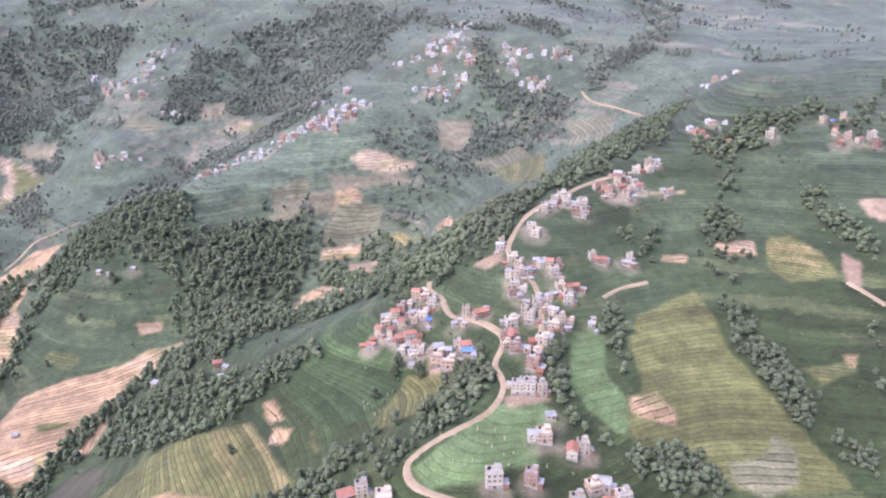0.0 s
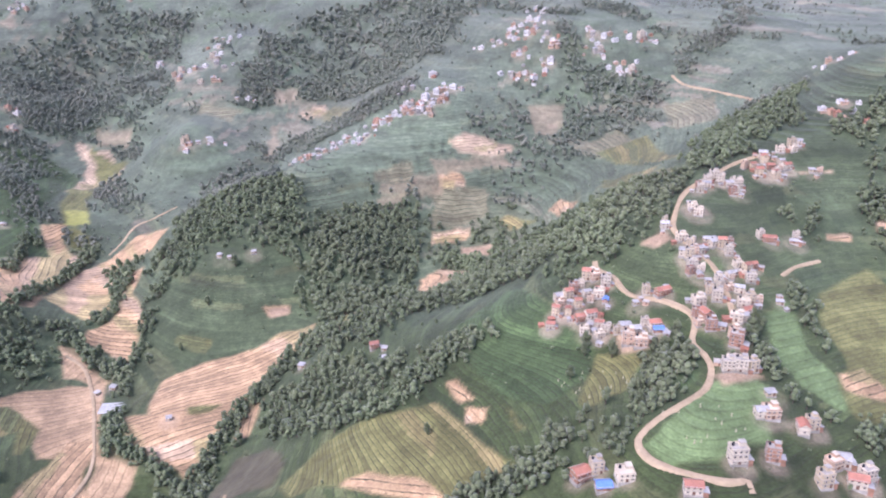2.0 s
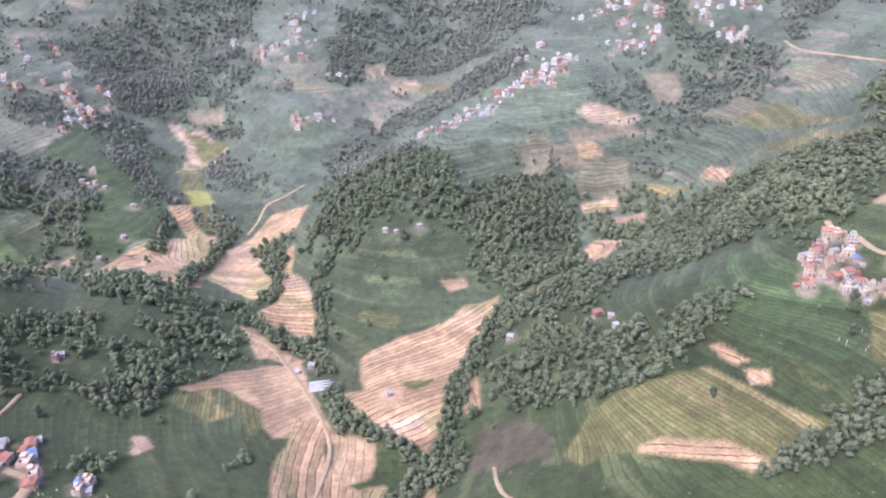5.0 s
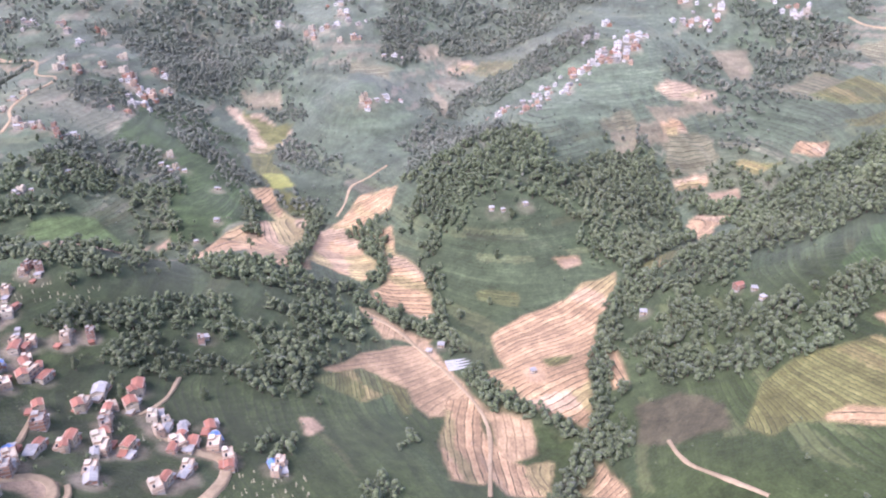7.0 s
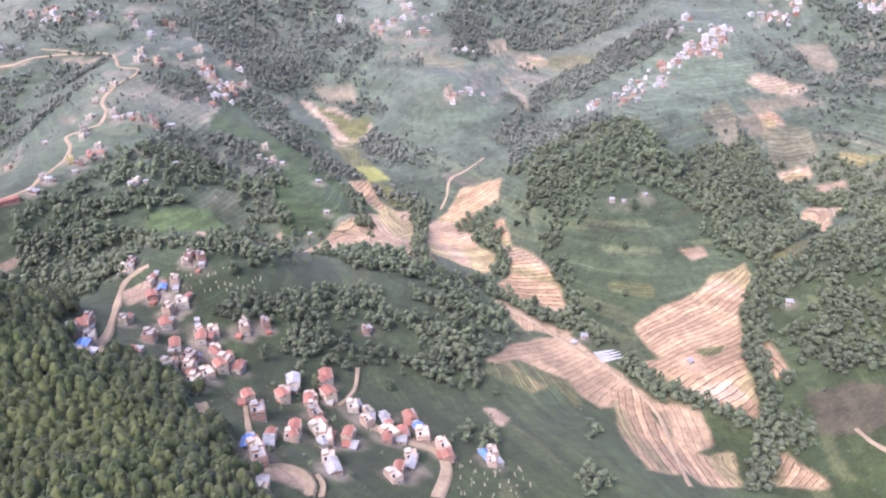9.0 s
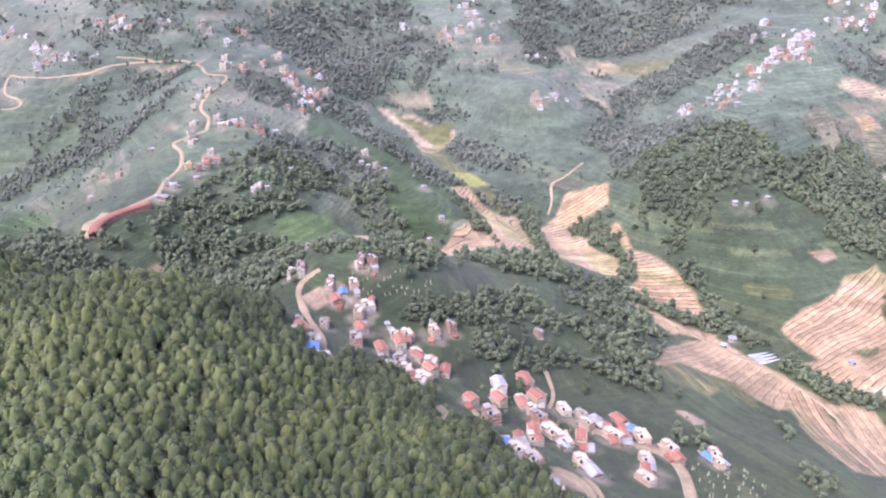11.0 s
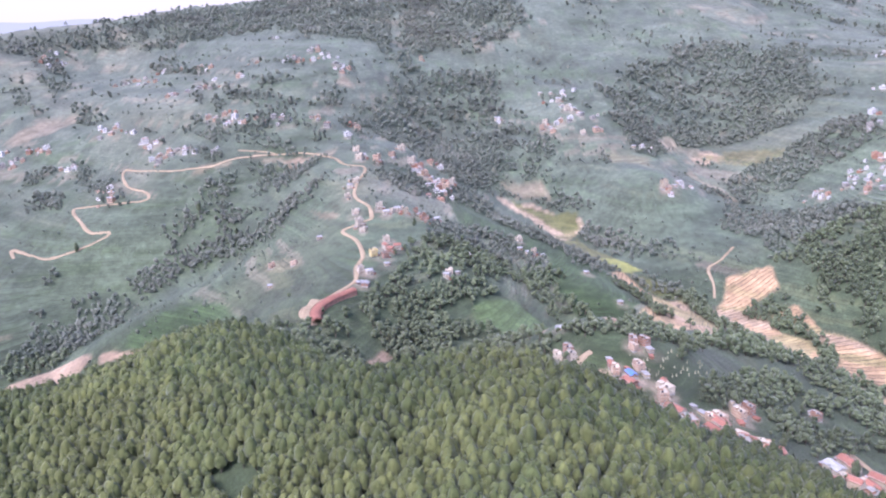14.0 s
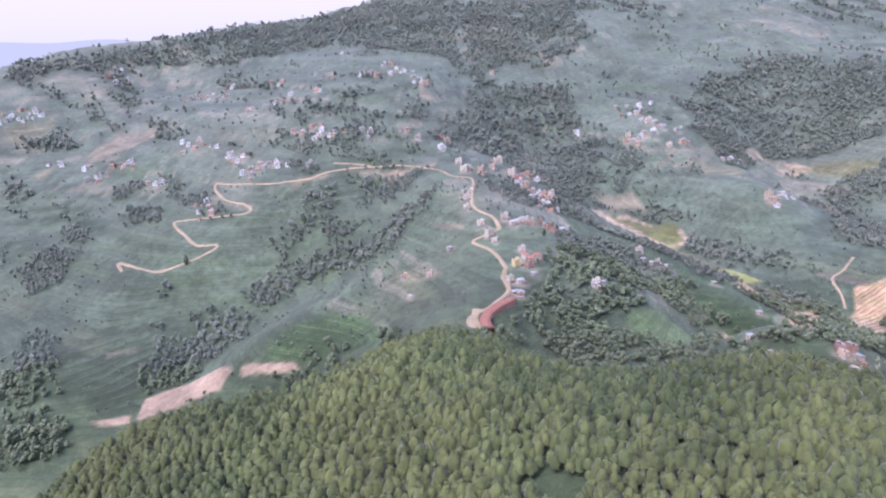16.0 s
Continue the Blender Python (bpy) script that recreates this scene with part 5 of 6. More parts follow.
def clear(x, y, room=2.2, yard=4.2):
    """True away from roads and houses."""
    ok = np.ones(x.shape, bool)
    for w, line in ROAD_LINES:
        px, py = [p[0] for p in line], [p[1] for p in line]
        near = (x > min(px) - 8) & (x < max(px) + 8) & (y > min(py) - 8) & (y < max(py) + 8)
        if near.any():
            d, _ = away_from_line(x[near], y[near], line)
            ok[near] &= d > w * 0.5 + room
    ok &= (x - TUNNELS[0]) ** 2 + (y - TUNNELS[1]) ** 2 > 81
    for hx, hy in HOUSE_SPOTS:
        ok &= (x - hx) ** 2 + (y - hy + 1.0) ** 2 > yard ** 2
    return ok


def in_forest(x, y):
    d = inside(x, y, FOREST_EDGE) + 5.0 * rough_noise(x, y, 24, 4, 11)
    return (d > 0) & (y > 150) & ~bare(x, y)


fx, fy = scatter((-747, -363), (135, 330), 2.35, in_forest)
ok = clear(fx, fy)
fx, fy = fx[ok], fy[ok]
size = (2.5 + 1.5 * rng.random(len(fx))) * (1 + 0.2 * rough_noise(fx, fy, 30, 2, 5))
stand = np.stack([fx, fy, top(fx, fy), size, size * rng.uniform(1.2, 1.9, len(fx))], -1)
# edge trees that take the leaf colour with shade in it
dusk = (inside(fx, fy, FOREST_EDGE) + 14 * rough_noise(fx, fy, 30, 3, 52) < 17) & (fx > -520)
tagged(wood_mesh("forest", stand[~dusk], NEAR_CROWNS, FOREST_LEAF), "dense bright green broadleaf forest on the near hill", "forest", kind="stuff")
tagged(wood_mesh("forest", stand[dusk], NEAR_CROWNS, SHADED_LEAF), "darker green trees along the forest edge above the hamlet", "forest", kind="stuff")

# woods in the gullies, in four reaches of the valley
for low, high, gap in ((150, 330, 2.9), (330, 480, 3.3), (480, 750, 3.4), (750, 1500, 5.0)):
    def keep(x, y):
        return (wooded(x, y) > rng.uniform(0.05, 0.95, x.shape)) & (inside(x, y, FOREST_EDGE) < 2)
    bx, by = scatter((-1150, 420), (low, high), gap, keep)
    ok = clear(bx, by, 1.5)
    bx, by = bx[ok], by[ok]
    size = (0.95 + 0.75 * rng.random(len(bx)) ** 1.8) * (gap + 0.7)
    tagged(wood_mesh("woodland", np.stack([bx, by, top(bx, by), size, size * rng.uniform(0.7, 1.25, len(bx))], -1),
                     FAR_CROWNS if low < 400 else BUSH_CROWNS, BELT_LEAF if low < 480 else HAZED_LEAF, low < 480),
           "dark green trees crowding the gullies between terraces", "woodland", kind="stuff")

# bushes and small trees along the terrace banks, thicker in loose drifts
for low, high, gap, share in ((170, 420, 4.2, 0.13), (420, 800, 4.8, 0.30), (800, 1400, 7.5, 0.38)):
    def keep(x, y):
        drift = np.clip(rough_noise(x, y, 38, 4, 71) * 2.8 - 0.3, 0, 1)
        hedge = (np.mod(lie(x, y) + 0.8 * rough_noise(x, y, 20, 2, 15), 6.5) < 1.0) & (rough_noise(x, y, 70, 3, 19) > -0.1)
        return (rng.random(x.shape) < share * 0.08 + drift * share * 2.4 + hedge * share * 2.0) & ~bare(x, y) & (inside(x, y, FOREST_EDGE) < 0)
    bx, by = scatter((-1100, 400), (low, high), gap, keep)
    ok = clear(bx, by, 1.0, 3.4)
    bx, by = bx[ok], by[ok]
    size = (0.18 + 0.62 * rng.random(len(bx)) ** 2.5) * gap
    tagged(wood_mesh("bushes", np.stack([bx, by, top(bx, by), size, size * rng.uniform(0.8, 1.5, len(bx))], -1), SHRUBS, BELT_LEAF if low < 420 else HAZED_LEAF, False),
           "scattered green bushes and small trees on terrace banks", "bushes", kind="stuff")

# ---- houses ----
PLASTER = plain("white_plaster", (0.58, 0.505, 0.375), 0.85, 2.0, 0.10, 0.3, 0.12, 0.08)
PINK = plain("pink_plaster", (0.47, 0.325, 0.22), 0.85, 2.0, 0.10, 0.3, 0.12, 0.10)
CREAM = plain("cream_plaster", (0.50, 0.405, 0.265), 0.85, 2.0, 0.10, 0.3, 0.12, 0.08)
YELLOW = plain("yellow_plaster", (0.68, 0.55, 0.22), 0.85, 2.0, 0.10, 0.3, 0.1)
BRICK = plain("raw_brick", (0.36, 0.20, 0.13), 0.9, 5.0, 0.22, 0.2, 0.15, 0.12)
CONCRETE = plain("concrete", (0.39, 0.36, 0.305), 0.9, 3.0, 0.16, 0.2, 0.2, 0.06)
RED_TIN = plain("red_roof_sheet", (0.38, 0.165, 0.105), 0.55, 3.0, 0.15, 0.4, 0.15, 0.15)
BLUE_TIN = plain("blue_roof_sheet", (0.13, 0.24, 0.50), 0.5, 3.0, 0.12, 0.4, 0.1, 0.1)
GREY_TIN = plain("grey_roof_sheet", (0.42, 0.405, 0.37), 0.5, 3.0, 0.18, 0.4, 0.25, 0.12)
FRAME = plain("window_frame", (0.50, 0.42, 0.34), 0.7, 6.0, 0.15)
DARK_WOOD = plain("door_wood", (0.16, 0.09, 0.06), 0.7, 6.0, 0.2)
TANK = plain("black_tank", (0.03, 0.03, 0.035), 0.5, 4.0, 0.1)
PANE, _n, _l, _b = nodes_of("window_pane", 0.12, 0.5)
_b.inputs["Base Color"].default_value = (0.05, 0.055, 0.06, 1)


def part(name, bm, material, parent, label="", place=None):
    """Links a bmesh as one mesh object under a thing or a part."""
    me = bpy.data.meshes.new(name)
    bm.to_mesh(me); bm.free()
    for m in (material if isinstance(material, (list, tuple)) else [material]):
        me.materials.append(m)
    ob = new(name, me)
    ob.parent = parent
    if place:
        ob.matrix_basis = place
    return tagged(ob, label)


def again(ob, place):
    """Another part on the same mesh."""
    twin = new(ob.name.split(".")[0], ob.data)
    twin.parent, twin.matrix_basis = ob.parent, place
    return twin


def block(w, d, h, x=0.0, y=0.0, z=0.0, bevel=0.04, bm=None, mat=0):
    """A box that stands at z, its edges broken."""
    bm = bm or bmesh.new()
    made = bmesh.ops.create_cube(bm, size=1.0, matrix=Matrix.Translation((x, y, z + h / 2)) @ Matrix.Diagonal((w, d, h, 1)))
    faces = {f for v in made["verts"] for f in v.link_faces}
    for f in faces:
        f.material_index = mat
    if bevel:
        bmesh.ops.bevel(bm, geom=list({e for f in faces for e in f.edges}), offset=bevel, segments=1, affect="EDGES")
    return bm


def gable(w, d, h, over, thick=0.09):
    """Two tin slopes along x with a ridge, as one folded sheet of some thickness."""
    bm = bmesh.new()
    a, b = w / 2 + over, d / 2 + over
    low = -h * over / (d / 2)
    prof = [(-b, low), (0, h), (b, low), (b, low - thick), (0, h - thick), (-b, low - thick)]
    ends = [[bm.verts.new((s * a, y, z)) for y, z in prof] for s in (-1, 1)]
    for k in range(6):
        bm.faces.new((ends[0][k], ends[1][k], ends[1][(k + 1) % 6], ends[0][(k + 1) % 6]))
    for e in ends:
        bm.faces.new((e[0], e[1], e[4], e[5])); bm.faces.new((e[1], e[2], e[3], e[4]))
    bmesh.ops.recalc_face_normals(bm, faces=bm.faces)
    return bm


def window_mesh(w=0.8, h=0.85):
    bm = block(w, 0.14, h, bevel=0)
    for f in bm.faces:
        f.material_index = 0
    for s in (-1, 1):
        block(w * 0.40, 0.03, h - 0.16, s * w * 0.235, -0.065, 0.08, 0, bm, 1)
    block(w + 0.2, 0.26, 0.06, 0, -0.06, -0.06, 0, bm, 0)
    return bm


def house(wall, trim, w, d, floors, roof, roof_mat, label, category="house", balcony=False, bare_columns=False):
    """One hill house: walls by storey, slab edges, windows, door, roof and what stands on it."""
    ob = new("house")
    tagged(ob, label, category)
    tall = 1.85
    part("foundation", block(w + 0.3, d + 0.3, 2.2, 0, 0, -2.0, 0.05), CONCRETE, ob, "rough concrete plinth")
    for k in range(floors):
        part("storey", block(w, d, tall - 0.16, 0, 0, 0.2 + k * tall, 0.03), wall, ob)
        part("slab", block(w + 0.36, d + 0.36, 0.16, 0, 0, 0.2 + (k + 1) * tall - 0.16, 0.03), trim, ob, "pale concrete floor slab")
    win = part("window", window_mesh(), [FRAME, PANE], ob, "framed window with dark panes", pose(-w * 0.3, -d / 2 - 0.02, 0.2 + 0.75))
    many = 3 if w > 5 else 2
    for k in range(floors):
        for i in range(many):
            x = (i - (many - 1) / 2) * w / many
            if k == 0 and i == many // 2:
                continue
            if (k, i) != (0, 0):
                again(win, pose(x, -d / 2 - 0.02, 0.2 + k * tall + 0.75))
        for s in (-1, 1)[k % 2:k % 2 + 1]:
            again(win, pose(s * (w / 2 + 0.02), 0, 0.2 + k * tall + 0.75, 0, 0, 90 * s))
    win.matrix_basis = pose(-(many - 1) / 2 * w / many, -d / 2 - 0.02, 0.95)
    part("door", block(0.95, 0.16, 1.65, (many // 2 - (many - 1) / 2) * w / many, -d / 2 - 0.03, 0.2, 0.02), DARK_WOOD, ob, "dark wooden door")
    high = 0.2 + floors * tall
    if balcony:
        deck = part("balcony", block(w * 0.9, 1.0, 0.12, 0, -d / 2 - 0.55, 0.2 + tall - 0.14, 0.02), trim, ob)
        part("railing", block(w * 0.9, 0.07, 0.65, 0, -d / 2 - 1.02, 0.2 + tall, 0.02), wall, ob)
        post = part("post", block(0.18, 0.18, tall + 1.6, 0, 0, -1.6, 0.02), CONCRETE, ob, "", pose(-w * 0.42, -d / 2 - 0.95, 0.2))
        again(post, pose(w * 0.42, -d / 2 - 0.95, 0.2))
    if roof == "flat":
        bm = bmesh.new()
        for x, y, a, b in ((0, -d / 2 + 0.05, w + 0.1, 0.14), (0, d / 2 - 0.05, w + 0.1, 0.14), (-w / 2 + 0.05, 0, 0.14, d - 0.25), (w / 2 - 0.05, 0, 0.14, d - 0.25)):
            block(a, b, 0.55, x, y, high, 0, bm)
        part("parapet", bm, wall, ob)
        part("stair_hut", block(w * 0.36, d * 0.42, 1.5, w * 0.24, d * 0.2, high, 0.03), wall, ob)
        part("stair_roof", block(w * 0.36 + 0.4, d * 0.42 + 0.4, 0.12, w * 0.24, d * 0.2, high + 1.5, 0.02), trim, ob)
        bm = bmesh.new()
        bmesh.ops.create_cone(bm, cap_ends=True, segments=12, radius1=0.5, radius2=0.46, depth=1.0, matrix=Matrix.Translation((-w * 0.28, d * 0.22, high + 0.52)))
        tank = part("water_tank", bm, TANK, ob, "black plastic roof tank")
        bm = bmesh.new()
        bmesh.ops.create_cone(bm, cap_ends=True, segments=12, radius1=0.46, radius2=0.2, depth=0.2, matrix=Matrix.Translation((-w * 0.28, d * 0.22, high + 1.12)))
        part("lid", bm, TANK, tank)
    elif roof == "gable":
        part("roof", gable(w, d, d * 0.30, 0.35), roof_mat, ob, "", pose(0, 0, high))
        for s in (-1, 1):
            bm = bmesh.new()
            v = [bm.verts.new((s * w / 2 + o, y, z)) for o in (0.0, -s * 0.15) for y, z in ((-d / 2, high), (d / 2, high), (0, high + d * 0.27))]
            bm.faces.new(v[:3]); bm.faces.new(v[3:])
            for k in range(3):
                bm.faces.new((v[k], v[(k + 1) % 3], v[3 + (k + 1) % 3], v[3 + k]))
            bmesh.ops.recalc_face_normals(bm, faces=bm.faces)
            part("gable_wall", bm, wall, ob)
    elif roof == "pent":
        part("roof", block(w + 0.6, d + 0.8, 0.09, 0, 0, 0, 0.0), roof_mat, ob, "", pose(0, 0, high + 0.28, 8, 0, 0))
        part("eave_wall", block(w, 0.16, 0.5, 0, d / 2 - 0.1, high, 0.0), wall, ob)
    if roof == "gable" or floors == 3:
        # a lean-to kitchen against one end
        part("lean_to", block(1.9, d * 0.72, 3.3, w / 2 + 0.95, -d * 0.08, -1.8, 0.03), BRICK, ob, "low brick lean-to")
        part("lean_to_roof", block(2.3, d * 0.72 + 0.5, 0.08, 0, 0, 0, 0.0), GREY_TIN, ob, "grey tin lean-to roof", pose(w / 2 + 1.0, -d * 0.08, 1.62, 0, 9, 0))
    if bare_columns:
        col = part("column", block(0.2, 0.2, 1.3, 0, 0, 0, 0.01), CONCRETE, ob, "bare concrete column", pose(-w / 2 + 0.3, -d / 2 + 0.3, high))
        for x, y in ((0, -1), (1, -1), (-1, 1)):
            again(col, pose(x * (w / 2 - 0.3), y * (d / 2 - 0.3), high))
    return ob


def shed(wall, roof_mat, label):
    """A low outbuilding: walls sunk in the slope, a tilted roof sheet, a door."""
    ob = tagged(new("shed"), label, "shed")
    part("wall", block(3.6, 3.0, 3.4, 0, 0, -1.6, 0.03), wall, ob)
    part("roof", block(4.1, 3.6, 0.1, 0, 0, 0, 0.0), roof_mat, ob, "", pose(0, 0, 1.95, 6, 0, 0))
    part("door", block(0.85, 0.14, 1.5, 0.5, -1.52, 0.1, 0.02), DARK_WOOD, ob, "dark wooden door")
    return ob


PROTOS = {
    "w": [house(PLASTER, CONCRETE, 5.2, 4.4, 3, "flat", None, "white plastered three storey concrete house with flat roof", balcony=True),
          house(PLASTER, PLASTER, 5.6, 4.6, 2, "flat", None, "white plastered two storey concrete house with flat roof"),
          house(CREAM, CONCRETE, 4.6, 4.2, 3, "flat", None, "cream three storey concrete house, bare columns on its roof", bare_columns=True),
          house(PLASTER, CONCRETE, 5.0, 4.0, 2, "gable", GREY_TIN, "white two storey house under a grey tin roof")],
    "p": [house(PINK, PLASTER, 4.8, 4.2, 3, "flat", None, "pink plastered three storey house with flat roof", balcony=True),
          house(PINK, PLASTER, 5.2, 4.4, 2, "flat", None, "pink plastered two storey house with flat roof"),
          house(BRICK, CONCRETE, 4.8, 4.2, 3, "flat", None, "raw brick three storey house with bare concrete columns", bare_columns=True)],
    "r": [house(PLASTER, CONCRETE, 5.6, 4.0, 2, "gable", RED_TIN, "white two storey house under a red tin roof"),
          house(BRICK, CONCRETE, 5.0, 4.0, 2, "gable", RED_TIN, "brick two storey house under a red tin roof", balcony=True),
          house(CREAM, PLASTER, 4.4, 4.0, 3, "gable", RED_TIN, "cream three storey house under a red tin roof")],
    "R": [house(BRICK, PLASTER, 8.5, 4.4, 2, "gable", RED_TIN, "long brick building under a red tin roof", "building", balcony=True)],
    "b": [house(BRICK, CONCRETE, 4.8, 3.8, 1, "gable", BLUE_TIN, "low brick house under a bright blue tin roof")],
    "g": [house(BRICK, CONCRETE, 5.4, 4.0, 1, "gable", GREY_TIN, "low brick house under a rusty grey tin roof")],
    "s": [house(CREAM, CONCRETE, 3.8, 3.0, 1, "pent", GREY_TIN, "small plastered hut under a bright tin sheet", "hut")],
    "k": [shed(BRICK, RED_TIN, "low brick shed under a rusty red tin sheet"), shed(CONCRETE, GREY_TIN, "low concrete shed under a grey tin sheet"),
          shed(PINK, CONCRETE, "low pink outbuilding with flat concrete roof")],
    "y": [house(YELLOW, PLASTER, 5.6, 4.6, 3, "flat", None, "yellow plastered three storey house beside the road", balcony=True)],
}


def ground_under(x, y, w=2.6):
    """A level that meets the ground under a house."""
    zs = [float(top(x + a * w, y + b * w)) for a in (-1, 0, 1) for b in (-1, 0, 1)]
    return sum(zs) / 9 + 0.15


pick = random.Random(7)
used = set()
FAR_OFF = {"far_village", "crest_houses", "east_houses", "hill_houses", "ridge_village", "west_houses"}
CROWDED = {"cluster_west": 1.3, "main_street": 1.3, "upper_street": 2.0, "hamlet": 1.5, "lower_hamlet": 1.6, "bazaar": 0.9, "ridge_village": 2.4, "far_village": 4.0, "crest_houses": 1.8, "hill_houses": 1.6, "west_houses": 1.2, "east_houses": 1.0}
distant = []
for village, rows in HOUSES.items():
    rows = [(*r, 1.0) for r in rows]
    for hx, hy, kind, _k in list(rows):
        chances_left = CROWDED.get(village, 0)
        while chances_left > 0:
            if pick.random() < chances_left:
                if village in FAR_OFF:
                    rows.append((hx + pick.uniform(-11, 11), hy + pick.uniform(-8, 8), pick.choice("wwwwpr"), pick.uniform(0.5, 0.95)))
                elif village in ("hamlet", "lower_hamlet"):
                    rows.append((hx + pick.uniform(-1.6, 1.6), hy + pick.choice((-1, 1)) * pick.uniform(3.4, 4.6), pick.choice("pkrkw"), 0.85))
                else:
                    a = pick.uniform(0, 6.28)
                    rows.append((hx + 3.9 * math.cos(a), hy + 3.9 * math.sin(a), pick.choice("kkwkpk"), 0.85))
            chances_left -= 1
    for hx, hy, kind, smaller in rows:
        turn = -4 + pick.uniform(-30, 30) + (pick.choice((0, 0, 90)) if kind in "rgb" else 0)
        if village in ("hamlet", "lower_hamlet"):
            turn, kind = 100 + pick.uniform(-26, 26), pick.choice("wpp") if kind == "w" else kind
        proto = pick.choice(PROTOS[kind])
        size = pick.uniform(0.84, 1.14) * smaller * (0.88 if hy < 262 else 0.72 if hy < 380 else 0.7 if hy < 560 else 0.95)
        shape = Matrix.Diagonal((size * (1.25 if village in ("hamlet", "lower_hamlet") else 1.0), size * pick.uniform(0.9, 1.15), size * pick.uniform(0.82, 1.0) * (0.8 if "hamlet" in village else 1.0), 1))
        m = pose(hx, hy, ground_under(hx, hy), 0, 0, turn)
        if village in FAR_OFF:
            distant.append((kind, m, shape))
            continue
        if proto.name in used:
            ob = copy_thing(proto, m)
        else:
            used.add(proto.name)
            proto.matrix_basis = m
            ob = proto
        ob.scale = shape.to_scale()
        tagged(ob, group="houses of the " + village.replace("_", " "))
for rows in PROTOS.values():
    for ob in rows:
        if ob.name not in used:
            for o in (*ob.children_recursive, ob):
                bpy.data.objects.remove(o)

# villages too far off to tell one house from the next
WHITEWASH = plain("whitewash", (0.62, 0.595, 0.535), 0.85, 2.0, 0.08, 0.3, 0.08)
PALE_TIN = plain("pale_roof_sheet", (0.52, 0.515, 0.50), 0.5, 3.0, 0.12, 0.4, 0.15)
WALLS = [WHITEWASH, PINK, BRICK, CONCRETE, RED_TIN, PALE_TIN, PANE]


def box_in(bm, w, d, h, x, y, z, mat):
    made = bmesh.ops.create_cube(bm, size=1.0, matrix=Matrix.Translation((x, y, z + h / 2)) @ Matrix.Diagonal((w, d, h, 1)))
    for f in {f for v in made["verts"] for f in v.link_faces}:
        f.material_index = mat


def far_house(wall, tall, cover):
    """Meshes of a small far house: walls with their windows and stair hut, and the roof slab."""
    bm = bmesh.new()
    box_in(bm, 4.8, 4.0, tall + 1.6, 0, 0, -1.6, wall)
    box_in(bm, 1.8, 1.6, 1.2, 0.6, 0, tall + 0.18, wall)
    for x in (-1.4, 0, 1.4):
        for z in (0.6, 2.4)[: 2 if tall > 3 else 1]:
            box_in(bm, 0.7, 0.12, 0.8, x, -2.02, z, 6)
    out = []
    for name in ("house", "roof"):
        if name == "roof":
            bm = bmesh.new()
            box_in(bm, 5.2, 4.4, 0.18, 0, 0, tall, cover)
        me = bpy.data.meshes.new(name)
        bm.to_mesh(me); bm.free()
        for mat in WALLS:
            me.materials.append(mat)
        out.append(me)
    return out


far_kinds, crowd = {}, bmesh.new()
for kind, m, shape in distant:
    tall = 3.8 if kind in "wp" and pick.random() < 0.6 else 2.2
    wall = pick.choice({"p": (0, 1, 1, 2), "r": (0, 1, 2), "R": (2,)}.get(kind, (0, 0, 1, 3)))
    cover = 4 if kind in "rR" or pick.random() < 0.2 else (5 if pick.random() < 0.65 else 3)
    key = (wall, tall, cover)
    if key not in far_kinds:
        far_kinds[key] = far_house(*key)
    for me in far_kinds[key]:
        first = len(crowd.verts)
        crowd.from_mesh(me)
        crowd.verts.ensure_lookup_table()
        bmesh.ops.transform(crowd, matrix=m @ shape, verts=crowd.verts[first:])
me = bpy.data.meshes.new("distant_houses")
crowd.to_mesh(me); crowd.free()
for mat in WALLS:
    me.materials.append(mat)
tagged(new("distant_houses", me), "pale houses of far hill villages strung along the slopes", "houses", kind="stuff")
for pair in far_kinds.values():
    for spare in pair:
        bpy.data.meshes.remove(spare)

# the long red roof that bends with the road on the spur
line = smooth_line(LONG_ROOF, 3.0)
prof = np.array([(-2.6, 2.3), (-2.6, 2.5), (0.0, 3.5), (2.6, 2.5), (2.6, 2.3)])
X, Y, Z = [], [], []
for k, p in enumerate(line):
    way = (line[min(k + 1, len(line) - 1)] - line[max(k - 1, 0)]).normalized()
    X.append(p.x - way.y * prof[:, 0]); Y.append(p.y + way.x * prof[:, 0]); Z.append(float(top(p.x, p.y)) + prof[:, 1])
market = tagged(new("market_hall"), "long low hall under a bending red tin roof beside the road", "building")
shell = sheet("roof", np.array(X)[:, ::-1], np.array(Y)[:, ::-1], np.array(Z)[:, ::-1], RED_TIN)
shell.parent = market
X, Y, Z = np.array(X)[:, [1, 1, 3, 3]], np.array(Y)[:, [1, 1, 3, 3]], np.array(Z)[:, [1, 1, 3, 3]]
inner = 0.84
cx, cy = (X[:, [0]] + X[:, [2]]) / 2, (Y[:, [0]] + Y[:, [2]]) / 2
X, Y = cx + (X - cx) * inner, cy + (Y - cy) * inner
Z = Z - np.array([5.0, 0.05, 0.05, 5.0])
walls = sheet("wall", X, Y, Z, BRICK)
walls.parent = market


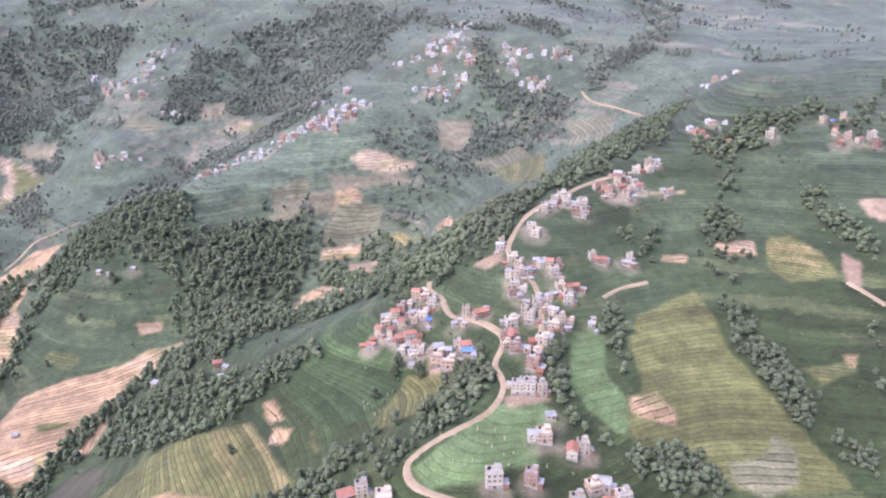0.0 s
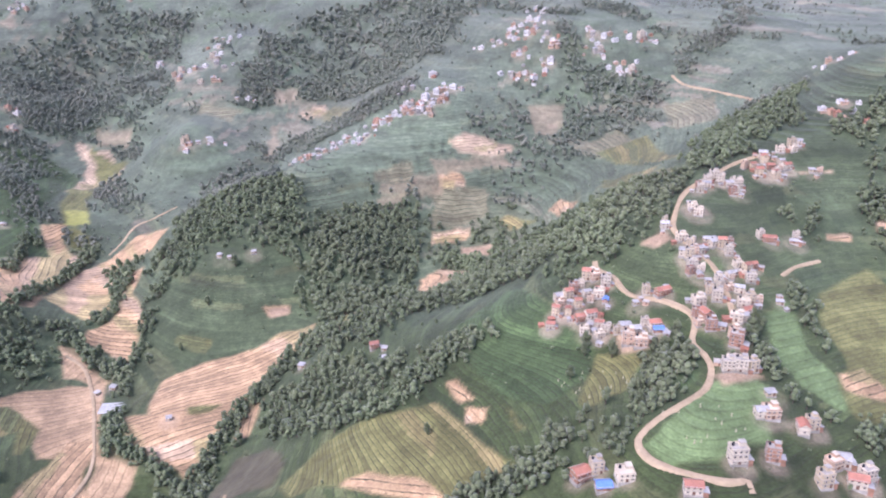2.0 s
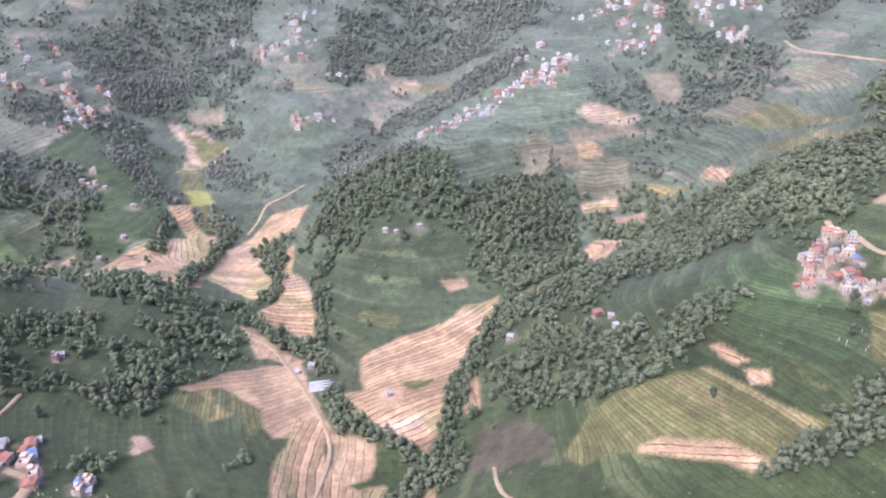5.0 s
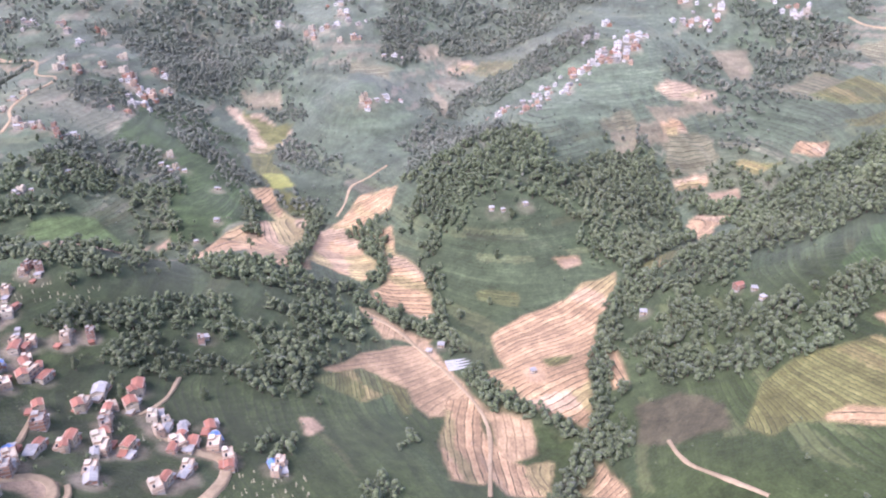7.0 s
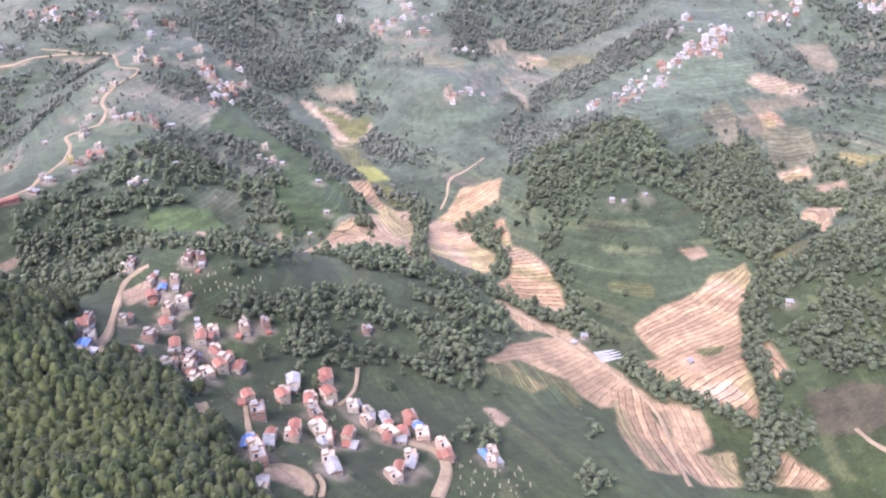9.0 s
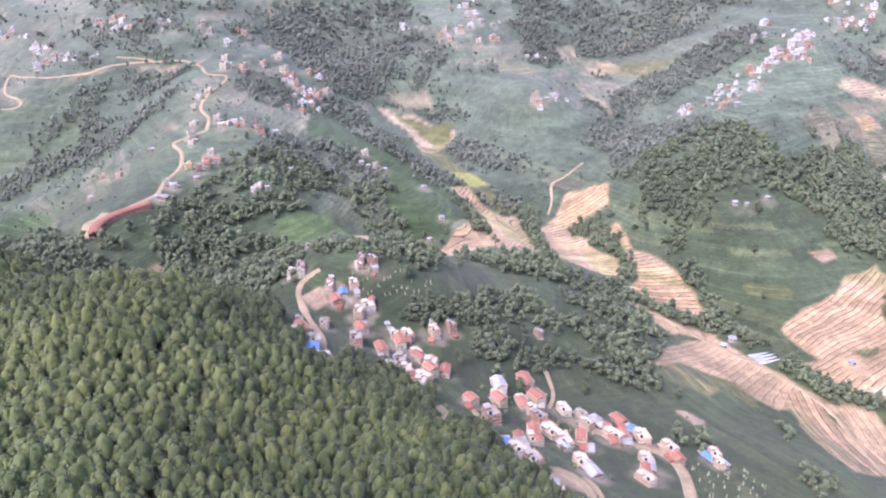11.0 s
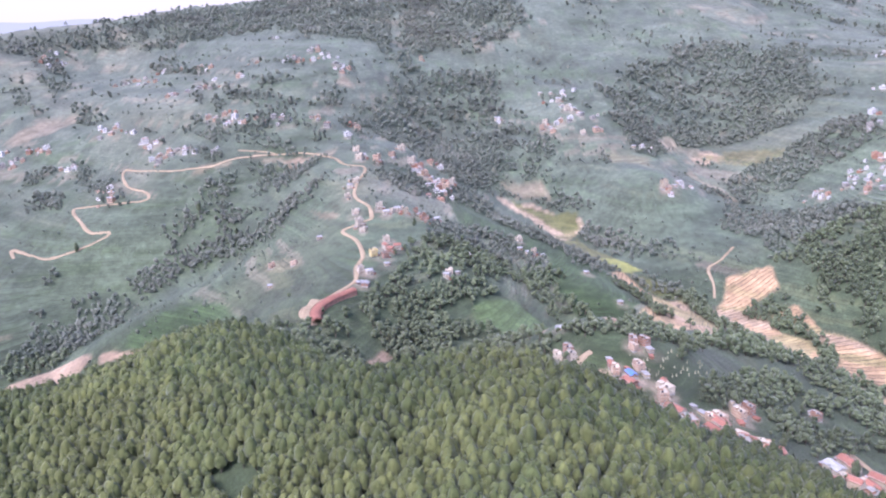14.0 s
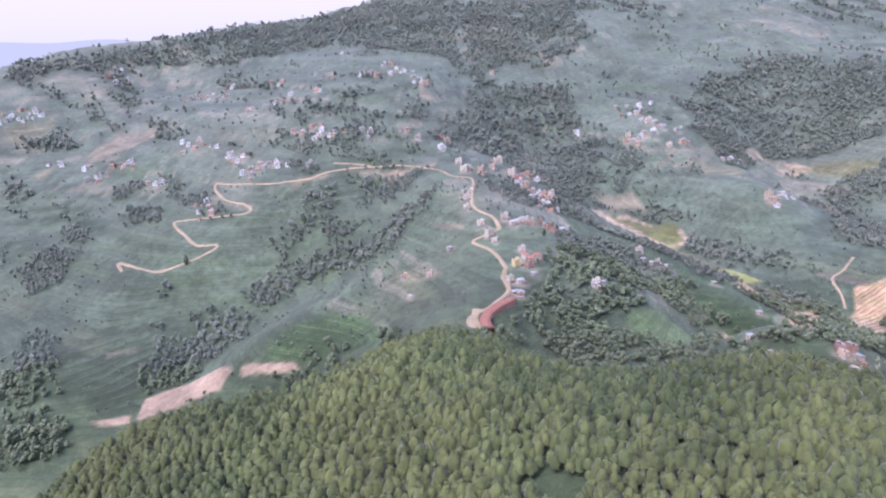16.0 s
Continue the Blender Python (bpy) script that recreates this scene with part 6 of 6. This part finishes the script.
# ---- tunnels of pale sheeting beside the stream ----
tx, ty = TUNNELS
SHEETING = plain("tunnel_sheeting", (0.46, 0.46, 0.43), 0.6, 3.0, 0.15, 0.3, 0.15)
for k in range(4):
    ob = tagged(new("grow_tunnel"), "long low grow tunnel of pale sheeting on bare earth", "greenhouse", "grow tunnels")
    bm = bmesh.new()
    ring = []
    for i in range(9):
        a = math.pi * i / 8
        ring.append([bm.verts.new((s * 4.6, math.cos(a) * 0.75, math.sin(a) * 0.95)) for s in (-1, -0.33, 0.33, 1)])
    for p, q in zip(ring, ring[1:]):
        for i in range(3):
            bm.faces.new((p[i], q[i], q[i + 1], p[i + 1]))
    for e in (0, 3):
        bm.faces.new([r[e] for r in ring])
    bmesh.ops.recalc_face_normals(bm, faces=bm.faces)
    part("cover", bm, SHEETING, ob)
    hoop = None
    for x in (-4.6, -2.3, 0.0, 2.3, 4.6):
        if hoop is None:
            bm = bmesh.new()
            outer = [[bm.verts.new((u, math.cos(math.pi * i / 8) * 0.80, math.sin(math.pi * i / 8) * 1.0)) for u in (-0.06, 0.06)] for i in range(9)]
            for p, q in zip(outer, outer[1:]):
                bm.faces.new((p[0], p[1], q[1], q[0]))
            hoop = part("hoop", bm, FRAME, ob, "bent bamboo hoop", pose(x, 0, 0))
        else:
            again(hoop, pose(x, 0, 0))
    ob.matrix_basis = pose(tx + 0.3 * k, ty + 3.3 - 2.4 * k, min(float(top(tx + a, ty + 3.3 - 2.4 * k)) for a in (-4, 0, 4)), 0, 0, 6) @ Matrix.Diagonal((1.25, 1.1, 1.1, 1))

# ---- single trees on the terraces and along the road ----


def lone_tree(seed):
    ob = tagged(new("tree"), "single dark green broadleaf tree on a terrace bank", "tree", "single trees")
    v, f = crown(seed, 6, 130, 0.12, 0.27, 0.95)
    me = bpy.data.meshes.new("crown")
    me.from_pydata(v.tolist(), [], f.tolist()); me.materials.append(BELT_LEAF)
    c = new("crown", me); c.parent = ob
    v, f = stem(0.85)
    me = bpy.data.meshes.new("trunk")
    me.from_pydata((v * (1.3, 1.3, 1)).tolist(), [], f.tolist()); me.materials.append(BARK)
    t = new("trunk", me); t.parent = ob
    return ob


KINDS = [lone_tree(300 + k) for k in range(4)]
for k, (x, y) in enumerate(LONE_TREES):
    size = pick.uniform(2.6, 4.6)
    m = pose(x, y, float(top(x, y)), 0, 0, pick.uniform(0, 360))
    if k < 4:
        ob = KINDS[k]; ob.matrix_basis = m
    else:
        ob = copy_thing(KINDS[k % 4], m)
    ob.scale = (size, size, size * pick.uniform(1.1, 1.7))

# ---- maize stooks drying on the small terraces by the houses ----
STRAW = plain("dry_maize", (0.36, 0.34, 0.21), 0.9, 6.0, 0.25)
STOOK_PLOTS = [(-402, 300, 16, 9, 44), (-304, 204, 12, 10, 38), (14, 205, 18, 9, 20), (-20, 238, 12, 9, 14), (-350, 226, 10, 5, 14)]
VV, FF, n = [], [], 0
for px, py, wide, deep, count in STOOK_PLOTS:
    for _ in range(count):
        x, y = px + rng.uniform(-wide, wide), py + rng.uniform(-deep, deep)
        h, r = rng.uniform(0.7, 1.4), rng.uniform(0.16, 0.30)
        a = np.arange(6) * math.pi / 3 + rng.uniform(0, 1)
        foot = np.stack([np.cos(a) * r * 1.5, np.sin(a) * r * 1.5, np.zeros(6) - 0.1], -1)
        waist = np.stack([np.cos(a) * r * 0.55, np.sin(a) * r * 0.55, np.zeros(6) + h * 0.7], -1)
        head = np.stack([np.cos(a) * r * 0.9, np.sin(a) * r * 0.9, np.zeros(6) + h], -1)
        VV.append(np.concatenate([foot, waist, head]) + (x, y, float(top(x, y))))
        FF += [[n + 6 * k + i, n + 6 * k + (i + 1) % 6, n + 6 * k + 6 + (i + 1) % 6, n + 6 * k + 6 + i] for k in (0, 1) for i in range(6)]
        FF.append([n + 12 + i for i in range(6)])
        n += 18
me = bpy.data.meshes.new("maize_stooks")
me.from_pydata(np.concatenate(VV).tolist(), [], FF)
me.materials.append(STRAW)
tagged(new("maize_stooks", me), "pale dry maize stooks standing on the terraces", "stooks", kind="stuff")
